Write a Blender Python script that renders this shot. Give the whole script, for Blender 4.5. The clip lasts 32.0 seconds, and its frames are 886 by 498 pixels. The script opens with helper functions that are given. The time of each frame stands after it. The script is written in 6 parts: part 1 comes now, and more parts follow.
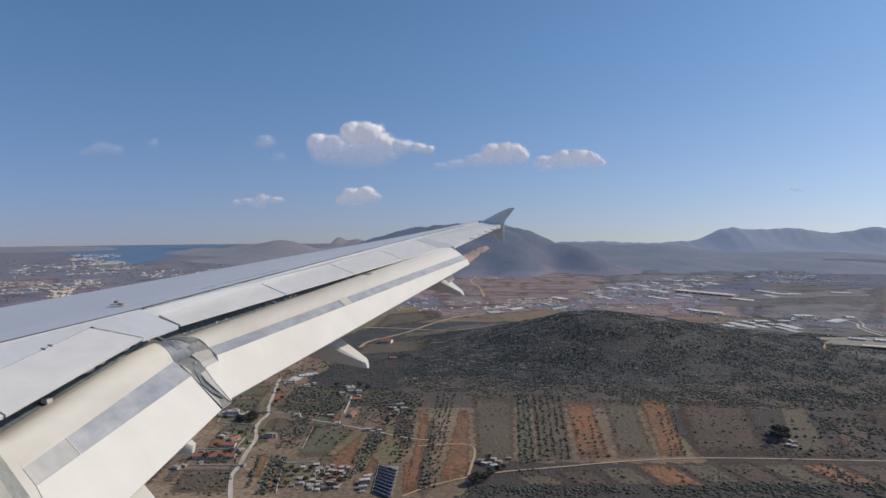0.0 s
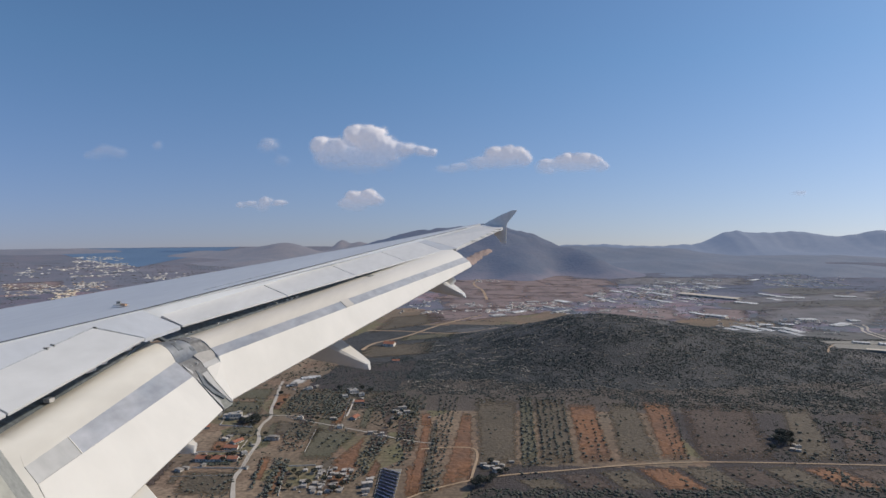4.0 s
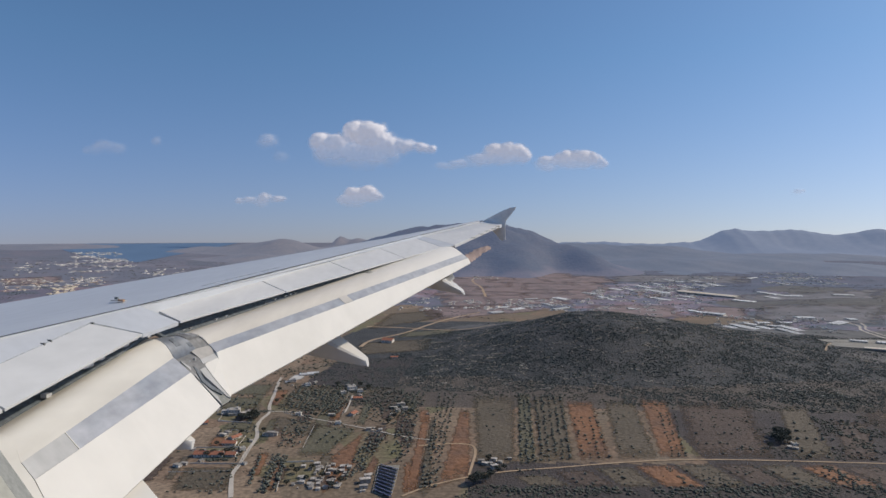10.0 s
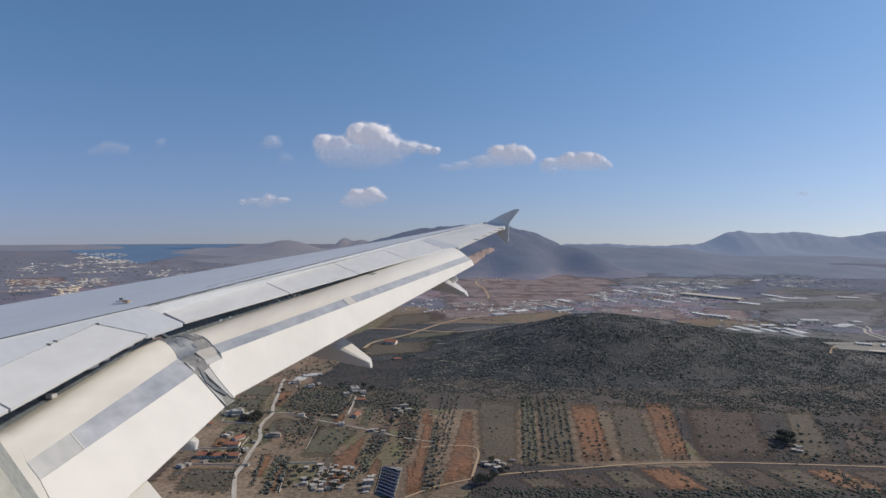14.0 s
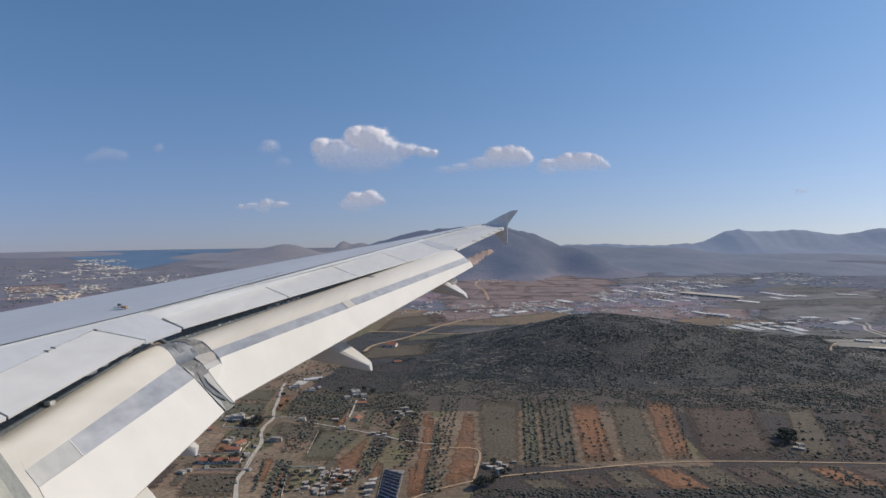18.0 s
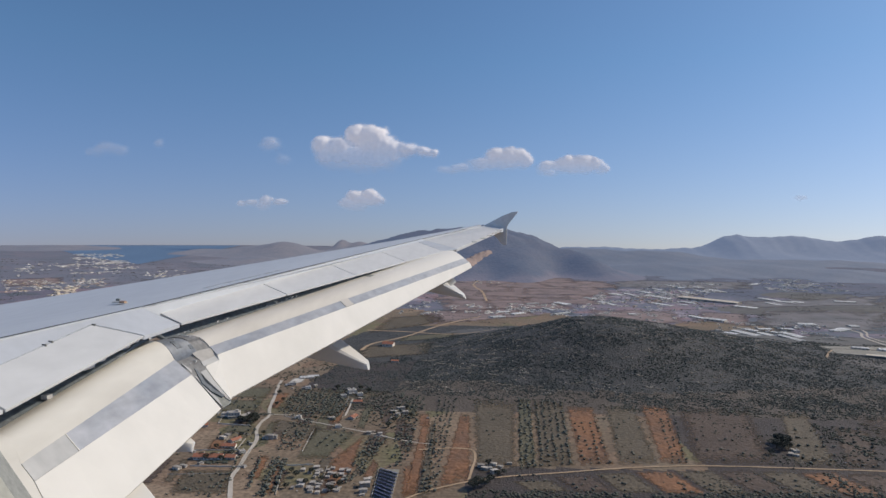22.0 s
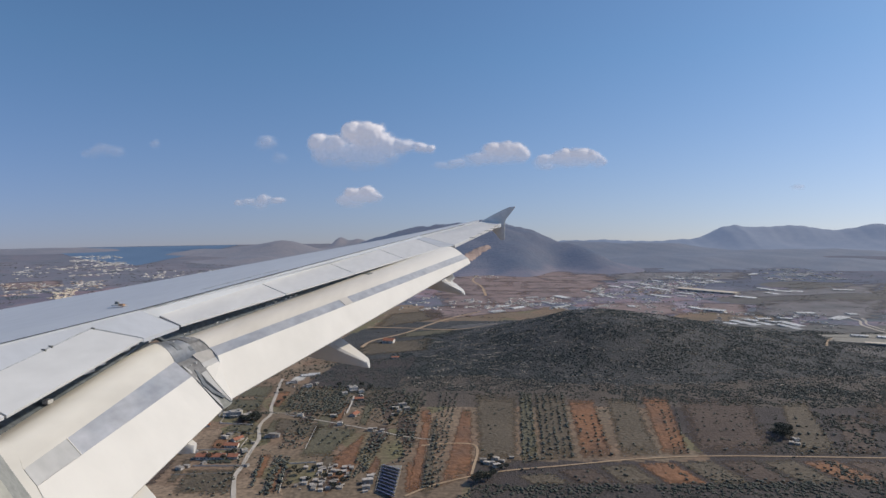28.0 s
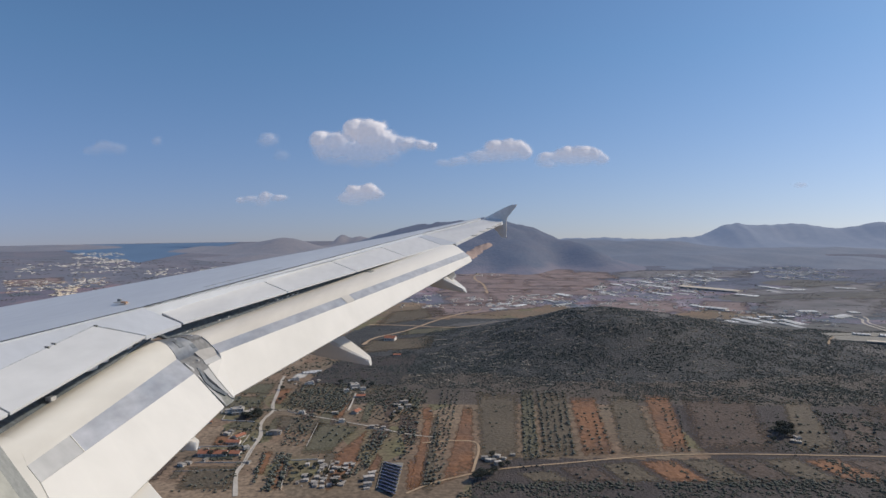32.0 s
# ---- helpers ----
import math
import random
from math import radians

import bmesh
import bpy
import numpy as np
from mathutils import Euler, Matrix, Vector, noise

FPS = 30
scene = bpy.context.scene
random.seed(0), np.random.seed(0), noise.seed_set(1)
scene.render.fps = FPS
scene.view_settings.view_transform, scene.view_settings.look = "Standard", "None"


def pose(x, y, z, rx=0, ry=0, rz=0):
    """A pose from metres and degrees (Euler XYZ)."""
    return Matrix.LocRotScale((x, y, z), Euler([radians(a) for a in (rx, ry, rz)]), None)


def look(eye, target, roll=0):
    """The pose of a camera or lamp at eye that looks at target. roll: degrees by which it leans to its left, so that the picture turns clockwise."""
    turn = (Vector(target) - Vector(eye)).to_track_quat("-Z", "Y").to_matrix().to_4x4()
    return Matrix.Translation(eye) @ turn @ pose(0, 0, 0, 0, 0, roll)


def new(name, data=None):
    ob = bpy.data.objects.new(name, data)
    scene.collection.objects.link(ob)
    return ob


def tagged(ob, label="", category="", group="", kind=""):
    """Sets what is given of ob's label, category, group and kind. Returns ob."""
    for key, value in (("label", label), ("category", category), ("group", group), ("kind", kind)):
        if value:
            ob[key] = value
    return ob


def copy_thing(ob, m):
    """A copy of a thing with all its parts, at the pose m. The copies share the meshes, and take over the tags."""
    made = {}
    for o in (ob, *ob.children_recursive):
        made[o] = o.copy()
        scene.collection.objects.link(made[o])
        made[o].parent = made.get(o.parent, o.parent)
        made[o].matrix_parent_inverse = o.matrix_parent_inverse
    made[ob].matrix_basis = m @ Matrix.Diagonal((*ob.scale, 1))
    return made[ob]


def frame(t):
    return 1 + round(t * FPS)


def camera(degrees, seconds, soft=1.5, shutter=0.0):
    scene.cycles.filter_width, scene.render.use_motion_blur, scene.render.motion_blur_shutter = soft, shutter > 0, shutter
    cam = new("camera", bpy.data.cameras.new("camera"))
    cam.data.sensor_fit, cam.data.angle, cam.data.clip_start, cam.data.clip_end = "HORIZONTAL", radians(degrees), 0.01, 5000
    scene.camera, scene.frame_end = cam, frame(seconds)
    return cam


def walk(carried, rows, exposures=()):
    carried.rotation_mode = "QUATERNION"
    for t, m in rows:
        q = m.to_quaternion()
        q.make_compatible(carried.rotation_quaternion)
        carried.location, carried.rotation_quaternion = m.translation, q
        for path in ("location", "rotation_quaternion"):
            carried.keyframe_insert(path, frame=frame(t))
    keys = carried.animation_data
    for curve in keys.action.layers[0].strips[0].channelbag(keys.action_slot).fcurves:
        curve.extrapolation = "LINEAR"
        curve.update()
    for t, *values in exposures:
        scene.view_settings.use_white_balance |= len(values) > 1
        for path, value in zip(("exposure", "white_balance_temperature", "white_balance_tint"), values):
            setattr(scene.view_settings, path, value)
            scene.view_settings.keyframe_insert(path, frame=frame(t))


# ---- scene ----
cam = camera(70, 32.0, soft=1.5)

# The camera sits at a cabin window behind the wing: seconds, yaw, pitch and roll of the handheld sway in degrees, and its shift in metres.
WOBBLE = [
    (0, -0.130, -0.152, 0.349, -0.008, 0.003, 0.005), (0.5, -0.107, -0.303, 0.192, 0.000, -0.012, 0.014), (1, 0.026, -0.106, 0.269, 0.001, -0.002, 0.005),
    (1.5, -0.187, -0.408, -0.001, 0.002, -0.010, 0.012), (2, 0.567, 0.013, -0.081, 0.010, -0.005, 0.000), (2.5, 0.505, 0.140, 0.137, 0.003, -0.009, -0.003),
    (4.5, 0.108, 0.079, 0.431, 0.007, -0.010, -0.010), (5, 0.278, -0.060, 0.471, 0.007, -0.008, -0.007), (5.5, 0.430, 0.119, 0.520, 0.005, -0.008, -0.012),
    (6, 0.306, -0.097, 0.465, 0.019, -0.013, -0.016), (6.5, 0.393, 0.004, 0.638, 0.007, -0.010, -0.010), (7, 0.617, 0.119, 0.526, 0.007, -0.007, -0.012),
    (7.5, 0.595, -0.081, 0.265, 0.017, -0.004, -0.010), (8, 0.562, -0.027, 0.527, 0.012, -0.002, -0.014), (8.5, 0.141, 0.112, 0.459, 0.014, -0.001, -0.011),
    (9, 0.260, -0.006, 0.751, 0.007, -0.002, -0.012), (9.5, 0.269, -0.009, 0.786, 0.008, -0.016, -0.011), (10, 0.031, -0.176, 0.670, 0.008, -0.001, -0.009),
    (10.5, 0.084, -0.105, 0.408, 0.010, 0.002, -0.015), (11, -0.080, -0.149, 0.878, 0.002, -0.001, -0.008), (11.5, 0.382, 0.140, 0.972, 0.008, -0.017, -0.003),
    (12, 0.292, -0.199, 0.655, 0.011, -0.010, -0.011), (12.5, -0.028, -0.733, 0.603, 0.013, 0.004, -0.008), (13, 0.108, -0.135, 0.942, 0.001, -0.004, -0.011),
    (13.5, 0.256, -0.118, 1.000, 0.011, -0.005, -0.010), (14, 0.342, -0.029, 0.787, 0.006, -0.009, -0.007), (14.5, 0.365, 0.300, 1.230, 0.005, 0.008, -0.025),
    (16.5, 0.171, 0.035, 0.860, 0.004, 0.000, -0.007), (17, 0.055, 0.188, 0.384, 0.000, 0.000, 0.000), (17.5, 0.118, 0.222, 0.490, 0.003, -0.001, 0.002),
    (18, 0.258, 0.164, 0.074, 0.010, 0.004, -0.013), (18.5, 0.204, 0.023, 0.698, 0.004, 0.000, -0.007), (19, 0.161, -0.254, 1.083, 0.007, -0.001, 0.019),
    (19.5, 0.081, -0.217, 0.836, 0.008, 0.010, -0.005), (20, 0.061, -0.082, 0.636, -0.001, 0.002, -0.004), (20.5, 0.303, 0.054, 0.978, -0.001, -0.010, -0.001),
    (21, 0.348, -0.020, 1.003, 0.007, 0.003, -0.009), (21.5, 0.380, 0.241, 1.233, -0.004, -0.012, -0.003), (22, 0.148, 0.184, 1.065, 0.003, 0.002, -0.010),
    (22.5, 0.166, -0.245, 0.456, 0.007, 0.001, -0.004), (23, 0.122, 0.200, 1.158, -0.004, -0.002, -0.011), (23.5, 0.135, -0.153, 0.845, 0.004, 0.005, -0.003),
    (24, 0.025, 0.084, 0.749, -0.008, -0.003, -0.004), (24.5, 0.440, 0.156, 1.175, 0.001, 0.002, 0.004), (26.5, -0.029, 0.139, 1.267, 0.002, -0.013, 0.015),
    (27, 0.097, 0.044, 0.985, -0.003, -0.006, 0.013), (27.5, -0.042, -0.005, 0.351, -0.001, -0.009, -0.001), (28, 0.010, -0.207, 0.007, 0.008, -0.001, 0.002),
    (28.5, 0.049, -0.176, 0.094, 0.003, -0.006, 0.004), (29, -0.176, -0.445, -0.190, 0.004, -0.007, 0.006), (29.5, -0.061, -0.301, -0.179, 0.011, -0.001, -0.011),
    (30, -0.063, -0.271, -0.095, 0.001, -0.010, 0.005), (30.5, 0.335, -0.033, 0.228, 0.007, -0.004, -0.005), (31, 0.208, -0.318, 0.436, 0.000, -0.012, 0.028),
    (31.5, 0.171, -0.449, -0.196, 0.002, -0.009, 0.007), (32, 0.162, -0.422, 0.103, 0.009, -0.009, 0.007)]
ALT = 220.0          # height of the eye over the plain
DIP = 2.86           # the camera looks slightly down


def eye_pose(yaw, pitch, roll, x, y, z):
    return pose(x, y, ALT + z) @ pose(0, 0, 0, 90 - DIP + pitch, 0, 0) @ pose(0, 0, 0, 0, yaw, roll)


walk(cam, [(t, eye_pose(*sway)) for t, *sway in WOBBLE], exposures=[(0, -0.21), (32, -0.19)])

# ---- light ----
SUN_AZ, SUN_EL = radians(74), radians(38)      # azimuth clockwise from +y
world = bpy.data.worlds.new("sky")
scene.world = world
world.use_nodes = True
wn, wl = world.node_tree.nodes, world.node_tree.links
wn.clear()
w_co = wn.new("ShaderNodeTexCoord")
w_sep = wn.new("ShaderNodeSeparateXYZ")
w_up = wn.new("ShaderNodeMath")
w_up.operation, w_up.inputs[1].default_value, w_up.inputs[2].default_value = "MULTIPLY_ADD", 0.97, 0.085      # clear air right down to the horizon
w_max = wn.new("ShaderNodeMath")
w_max.operation, w_max.inputs[1].default_value = "MAXIMUM", 0.04
w_com = wn.new("ShaderNodeCombineXYZ")
w_sky = wn.new("ShaderNodeTexSky")
w_sky.sky_type = "NISHITA"
w_sky.sun_disc = False
w_sky.sun_elevation, w_sky.sun_rotation = SUN_EL, SUN_AZ
w_sky.altitude, w_sky.air_density, w_sky.dust_density, w_sky.ozone_density = 200, 1.0, 1.05, 3.5
w_bg = wn.new("ShaderNodeBackground")
w_bg.inputs["Strength"].default_value = 0.107
w_out = wn.new("ShaderNodeOutputWorld")
wl.new(w_co.outputs["Generated"], w_sep.inputs[0])
wl.new(w_sep.outputs[2], w_up.inputs[0])
wl.new(w_up.outputs[0], w_max.inputs[0])
wl.new(w_sep.outputs[0], w_com.inputs[0])
wl.new(w_sep.outputs[1], w_com.inputs[1])
wl.new(w_max.outputs[0], w_com.inputs[2])
wl.new(w_com.outputs[0], w_sky.inputs[0])
w_tint = wn.new("ShaderNodeMix")
w_tint.data_type, w_tint.blend_type = "RGBA", "MULTIPLY"
w_tint.inputs["Factor"].default_value = 1.0
w_grad = wn.new("ShaderNodeMapRange")          # lavender dust low down, clear blue above
w_grad.inputs["From Min"].default_value, w_grad.inputs["From Max"].default_value = -0.05, 0.24
w_two = wn.new("ShaderNodeMix")
w_two.data_type = "RGBA"
w_two.inputs["B"].default_value = (0.828, 1.02, 1.145, 1)
w_side = wn.new("ShaderNodeMapRange")          # the dust is brighter towards the sun
w_side.inputs["From Min"].default_value, w_side.inputs["From Max"].default_value = -0.55, 0.60
w_low = wn.new("ShaderNodeMix")
w_low.data_type = "RGBA"
w_low.inputs["A"].default_value, w_low.inputs["B"].default_value = (0.865, 0.785, 1.045, 1), (1.115, 1.005, 1.10, 1)
wl.new(w_sep.outputs[0], w_side.inputs["Value"])
wl.new(w_side.outputs[0], w_low.inputs["Factor"])
wl.new(w_low.outputs["Result"], w_two.inputs["A"])
wl.new(w_sep.outputs[2], w_grad.inputs["Value"])
wl.new(w_grad.outputs[0], w_two.inputs["Factor"])
wl.new(w_two.outputs["Result"], w_tint.inputs["B"])
wl.new(w_sky.outputs[0], w_tint.inputs["A"])
wl.new(w_tint.outputs["Result"], w_bg.inputs["Color"])
wl.new(w_bg.outputs[0], w_out.inputs["Surface"])

sun_data = bpy.data.lights.new("sun", "SUN")
sun_data.energy, sun_data.angle, sun_data.color = 3.35, radians(0.53), (1.0, 0.88, 0.71)
sun = new("sun", sun_data)
sun_way = Vector((math.sin(SUN_AZ) * math.cos(SUN_EL), math.cos(SUN_AZ) * math.cos(SUN_EL), math.sin(SUN_EL)))
sun.matrix_world = look(sun_way * 900 + Vector((0, 0, ALT)), (0, 0, ALT))


# ---- materials ----
def mat(name, c1, c2, scale, rough=0.85, metal=0.0, fine=8.0, grain=0.25, bump=0.0, vary="", glow=None, stretch=(1, 1, 1), rim=False):
    """Two colours mixed by a coarse noise, a fine grain over it, relief, and a tone that differs from piece to piece."""
    m = bpy.data.materials.new(name)
    m.use_nodes = True
    n, l = m.node_tree.nodes, m.node_tree.links
    b = n["Principled BSDF"]
    co = n.new("ShaderNodeTexCoord")
    mp = n.new("ShaderNodeMapping")
    mp.inputs["Scale"].default_value = stretch
    l.new(co.outputs["Object"], mp.inputs["Vector"])
    a = n.new("ShaderNodeTexNoise")
    a.inputs["Scale"].default_value, a.inputs["Detail"].default_value, a.inputs["Roughness"].default_value = scale, 6, 0.62
    l.new(mp.outputs[0], a.inputs["Vector"])
    r = n.new("ShaderNodeMapRange")
    r.inputs["From Min"].default_value, r.inputs["From Max"].default_value = 0.35, 0.65
    l.new(a.outputs["Fac"], r.inputs["Value"])
    mix = n.new("ShaderNodeMix")
    mix.data_type = "RGBA"
    mix.inputs["A"].default_value, mix.inputs["B"].default_value = (*c1, 1), (*c2, 1)
    l.new(r.outputs[0], mix.inputs["Factor"])
    f = n.new("ShaderNodeTexNoise")
    f.inputs["Scale"].default_value, f.inputs["Detail"].default_value = scale * fine, 4
    l.new(mp.outputs[0], f.inputs["Vector"])
    v = n.new("ShaderNodeMapRange")
    v.inputs["From Min"].default_value, v.inputs["From Max"].default_value = 0.3, 0.7
    v.inputs["To Min"].default_value, v.inputs["To Max"].default_value = 1 - grain, 1 + grain
    l.new(f.outputs["Fac"], v.inputs["Value"])
    hsv = n.new("ShaderNodeHueSaturation")
    l.new(mix.outputs["Result"], hsv.inputs["Color"])
    l.new(v.outputs[0], hsv.inputs["Value"])
    last = hsv
    if vary:
        if vary == "island":
            rnd = n.new("ShaderNodeNewGeometry").outputs["Random Per Island"]
        else:
            rnd = n.new("ShaderNodeObjectInfo").outputs["Random"]
        k = n.new("ShaderNodeMapRange")
        k.inputs["To Min"].default_value, k.inputs["To Max"].default_value = 0.65, 1.25
        l.new(rnd, k.inputs["Value"])
        last = n.new("ShaderNodeHueSaturation")
        l.new(hsv.outputs[0], last.inputs["Color"])
        l.new(k.outputs[0], last.inputs["Value"])
    l.new(last.outputs[0], b.inputs["Base Color"])
    b.inputs["Roughness"].default_value, b.inputs["Metallic"].default_value = rough, metal
    if bump:
        bp = n.new("ShaderNodeBump")
        bp.inputs["Strength"].default_value, bp.inputs["Distance"].default_value = bump, 0.4 / scale
        l.new(f.outputs["Fac"], bp.inputs["Height"])
        l.new(bp.outputs[0], b.inputs["Normal"])
    if rim:        # the soil thins out unevenly along the border of its patch
        at = n.new("ShaderNodeAttribute")
        at.attribute_name = "rim"
        add = n.new("ShaderNodeMath")
        add.operation, add.inputs[1].default_value = "MULTIPLY_ADD", 1.6
        l.new(f.outputs["Fac"], add.inputs[0])
        l.new(at.outputs["Fac"], add.inputs[2])
        cut = n.new("ShaderNodeMapRange")
        cut.inputs["From Min"].default_value, cut.inputs["From Max"].default_value = 0.6, 1.5
        l.new(add.outputs[0], cut.inputs["Value"])
        l.new(cut.outputs[0], b.inputs["Alpha"])
    if glow:
        b.inputs["Emission Color"].default_value = (*glow, 1)
        b.inputs["Emission Strength"].default_value = 1.0
    return m


M_skin = mat("wing_grey_paint", (0.572, 0.589, 0.616), (0.627, 0.643, 0.660), 0.9, rough=0.5, fine=12, grain=0.04, stretch=(1, 0.3, 1))
M_panel = mat("panel_grey_paint", (0.473, 0.490, 0.517), (0.517, 0.533, 0.561), 0.9, rough=0.5, fine=12, grain=0.04)
M_spoil = mat("spoiler_paint", (0.585, 0.580, 0.570), (0.645, 0.636, 0.620), 0.9, rough=0.5, fine=12, grain=0.05, stretch=(1, 0.4, 1))
M_spoil_in = mat("inner_spoiler_paint", (0.520, 0.520, 0.516), (0.580, 0.578, 0.570), 0.9, rough=0.5, fine=12, grain=0.05, stretch=(1, 0.4, 1))
M_cream = mat("flap_upper_paint", (0.560, 0.532, 0.476), (0.628, 0.598, 0.540), 0.8, rough=0.6, fine=6, grain=0.06, stretch=(2, 0.4, 1))
M_beige = mat("outer_flap_paint", (0.520, 0.484, 0.430), (0.585, 0.548, 0.492), 0.8, rough=0.6, fine=6, grain=0.07, stretch=(2, 0.35, 1))
M_shoulder = mat("grey_beige_paint", (0.38, 0.355, 0.325), (0.46, 0.435, 0.40), 3.0, rough=0.6, fine=6, grain=0.10)
M_white = mat("flap_white_paint", (0.675, 0.646, 0.590), (0.735, 0.702, 0.645), 0.7, rough=0.55, fine=6, grain=0.03)
M_fairing = mat("fairing_paint", (0.60, 0.585, 0.555), (0.66, 0.64, 0.61), 0.9, rough=0.5, fine=6, grain=0.04)
M_strip = mat("bare_metal", (0.306, 0.327, 0.365), (0.425, 0.429, 0.451), 2.5, rough=0.6, metal=0.25, fine=5, grain=0.14, stretch=(1, 0.5, 1))
M_strip_worn = mat("worn_strip_paint", (0.43, 0.425, 0.41), (0.50, 0.49, 0.47), 2.0, rough=0.6, fine=5, grain=0.08)
M_dark = mat("recess_shade", (0.10, 0.12, 0.135), (0.16, 0.175, 0.19), 3, rough=0.7, grain=0.3)
M_trim = mat("window_trim_paint", (0.36, 0.35, 0.30), (0.42, 0.41, 0.35), 2, rough=0.6, grain=0.1)
M_line = mat("joint_compound", (0.05, 0.06, 0.07), (0.09, 0.10, 0.11), 3, rough=0.7, grain=0.3)
M_seal = mat("grey_seal", (0.20, 0.205, 0.185), (0.27, 0.27, 0.245), 4, rough=0.7, grain=0.15)
M_rubber = mat("grey_green_rubber", (0.25, 0.255, 0.235), (0.32, 0.32, 0.295), 4, rough=0.75, grain=0.12)
M_track = mat("track_metal", (0.15, 0.15, 0.15), (0.25, 0.245, 0.24), 5, rough=0.65, fine=5, grain=0.22)
M_cover = mat("dull_cover_metal", (0.15, 0.167, 0.195), (0.215, 0.23, 0.255), 5, rough=0.55, metal=0.2, fine=5, grain=0.15)
M_fence = mat("tip_grey_paint", (0.74, 0.71, 0.67), (0.80, 0.77, 0.73), 2, rough=0.5, grain=0.06)
M_mark = mat("orange_tab", (0.42, 0.24, 0.13), (0.50, 0.33, 0.22), 8, rough=0.6)
M_chrome = mat("bright_fitting", (0.50, 0.50, 0.50), (0.62, 0.61, 0.60), 6, rough=0.45, metal=0.3)

# hill leaves are shifted to blue, haze put into the colour
M_scrub = mat("scrub_leaves", (0.033, 0.048, 0.046), (0.064, 0.077, 0.068), 0.012, fine=40, grain=0.3, vary="island")
M_olive = mat("olive_leaves", (0.100, 0.108, 0.085), (0.150, 0.152, 0.122), 0.05, fine=30, grain=0.3, vary="island")
M_bark = mat("bark", (0.10, 0.08, 0.06), (0.16, 0.13, 0.10), 2, grain=0.3)
M_orange = mat("red_ploughed_soil", (0.270, 0.128, 0.060), (0.176, 0.098, 0.058), 0.022, fine=8, grain=0.25, bump=0.2, rim=True)
M_brown = mat("brown_soil", (0.086, 0.060, 0.045), (0.119, 0.083, 0.061), 0.018, fine=14, grain=0.28, bump=0.2, rim=True)
M_fallow = mat("grey_fallow", (0.112, 0.089, 0.059), (0.143, 0.112, 0.075), 0.018, fine=14, grain=0.25, bump=0.2, rim=True)
M_grass = mat("dull_grass", (0.112, 0.104, 0.062), (0.148, 0.128, 0.082), 0.03, fine=10, grain=0.25, bump=0.2, rim=True)
M_lawn = mat("watered_lawn", (0.060, 0.086, 0.046), (0.084, 0.104, 0.058), 0.08, fine=10, grain=0.25, bump=0.2, rim=True)
M_gravel = mat("pale_gravel", (0.48, 0.425, 0.35), (0.60, 0.535, 0.455), 0.05, fine=12, grain=0.12)
M_lot = mat("pale_lot", (0.54, 0.50, 0.44), (0.66, 0.62, 0.56), 0.05, fine=8, grain=0.12, rim=True)
M_stone = mat("pale_stones", (0.27, 0.235, 0.19), (0.41, 0.355, 0.285), 0.1, grain=0.25, vary="island")
M_bed = mat("grey_bed", (0.26, 0.24, 0.20), (0.34, 0.31, 0.26), 0.1, grain=0.2)
M_tan = mat("tan_dirt_road", (0.41, 0.285, 0.175), (0.50, 0.36, 0.235), 0.05, fine=12, grain=0.15)
M_wall = mat("white_render", (0.55, 0.50, 0.44), (0.67, 0.62, 0.555), 0.3, grain=0.08, vary="object")
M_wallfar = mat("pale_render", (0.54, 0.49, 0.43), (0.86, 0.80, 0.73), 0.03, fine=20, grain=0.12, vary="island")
M_tile = mat("red_roof_tiles", (0.33, 0.13, 0.075), (0.42, 0.18, 0.11), 0.6, fine=10, grain=0.25)
M_roof = mat("pale_sheet_roof", (0.56, 0.54, 0.51), (0.84, 0.82, 0.79), 0.1, rough=0.6, grain=0.1, vary="object")
M_hallroof = mat("sand_sheet_roof", (0.68, 0.57, 0.43), (0.74, 0.63, 0.49), 0.05, rough=0.6, grain=0.08)
M_glass = mat("dark_panes", (0.04, 0.05, 0.06), (0.07, 0.08, 0.09), 1, rough=0.15)
M_solar = mat("solar_cells", (0.045, 0.06, 0.15), (0.07, 0.09, 0.21), 0.5, rough=0.35, grain=0.15)
M_hut = mat("patched_walls", (0.26, 0.225, 0.195), (0.60, 0.55, 0.49), 0.2, grain=0.25, vary="object")
M_stencil = mat("stencil_paint", (0.40, 0.42, 0.45), (0.45, 0.47, 0.50), 4, rough=0.6)
M_alu = mat("alu_frame", (0.5, 0.5, 0.52), (0.6, 0.6, 0.62), 1, rough=0.4, metal=0.7)
M_wood = mat("weathered_boards", (0.25, 0.2, 0.15), (0.34, 0.28, 0.22), 0.5, grain=0.25)
M_sea = mat("sea_water", (0.115, 0.19, 0.30), (0.13, 0.21, 0.325), 0.003, rough=0.7, fine=20, grain=0.06, bump=0.03)
# aerial haze over the far hills is put in as bluish emission
M_range = mat("far_mountain_haze", (0.045, 0.05, 0.06), (0.07, 0.07, 0.075), 0.004, fine=8, grain=0.12, glow=(0.130, 0.172, 0.272))
M_foot = mat("distant_foothill_haze", (0.045, 0.048, 0.052), (0.08, 0.073, 0.070), 0.006, fine=10, grain=0.2, glow=(0.090, 0.116, 0.180))
M_mount = mat("distant_mountain_haze", (0.028, 0.034, 0.036), (0.066, 0.054, 0.046), 0.007, fine=12, grain=0.25, glow=(0.064, 0.088, 0.156), bump=0.15)
M_coast = mat("distant_coast_haze", (0.095, 0.082, 0.074), (0.15, 0.118, 0.098), 0.006, fine=10, grain=0.16, glow=(0.093, 0.113, 0.168))
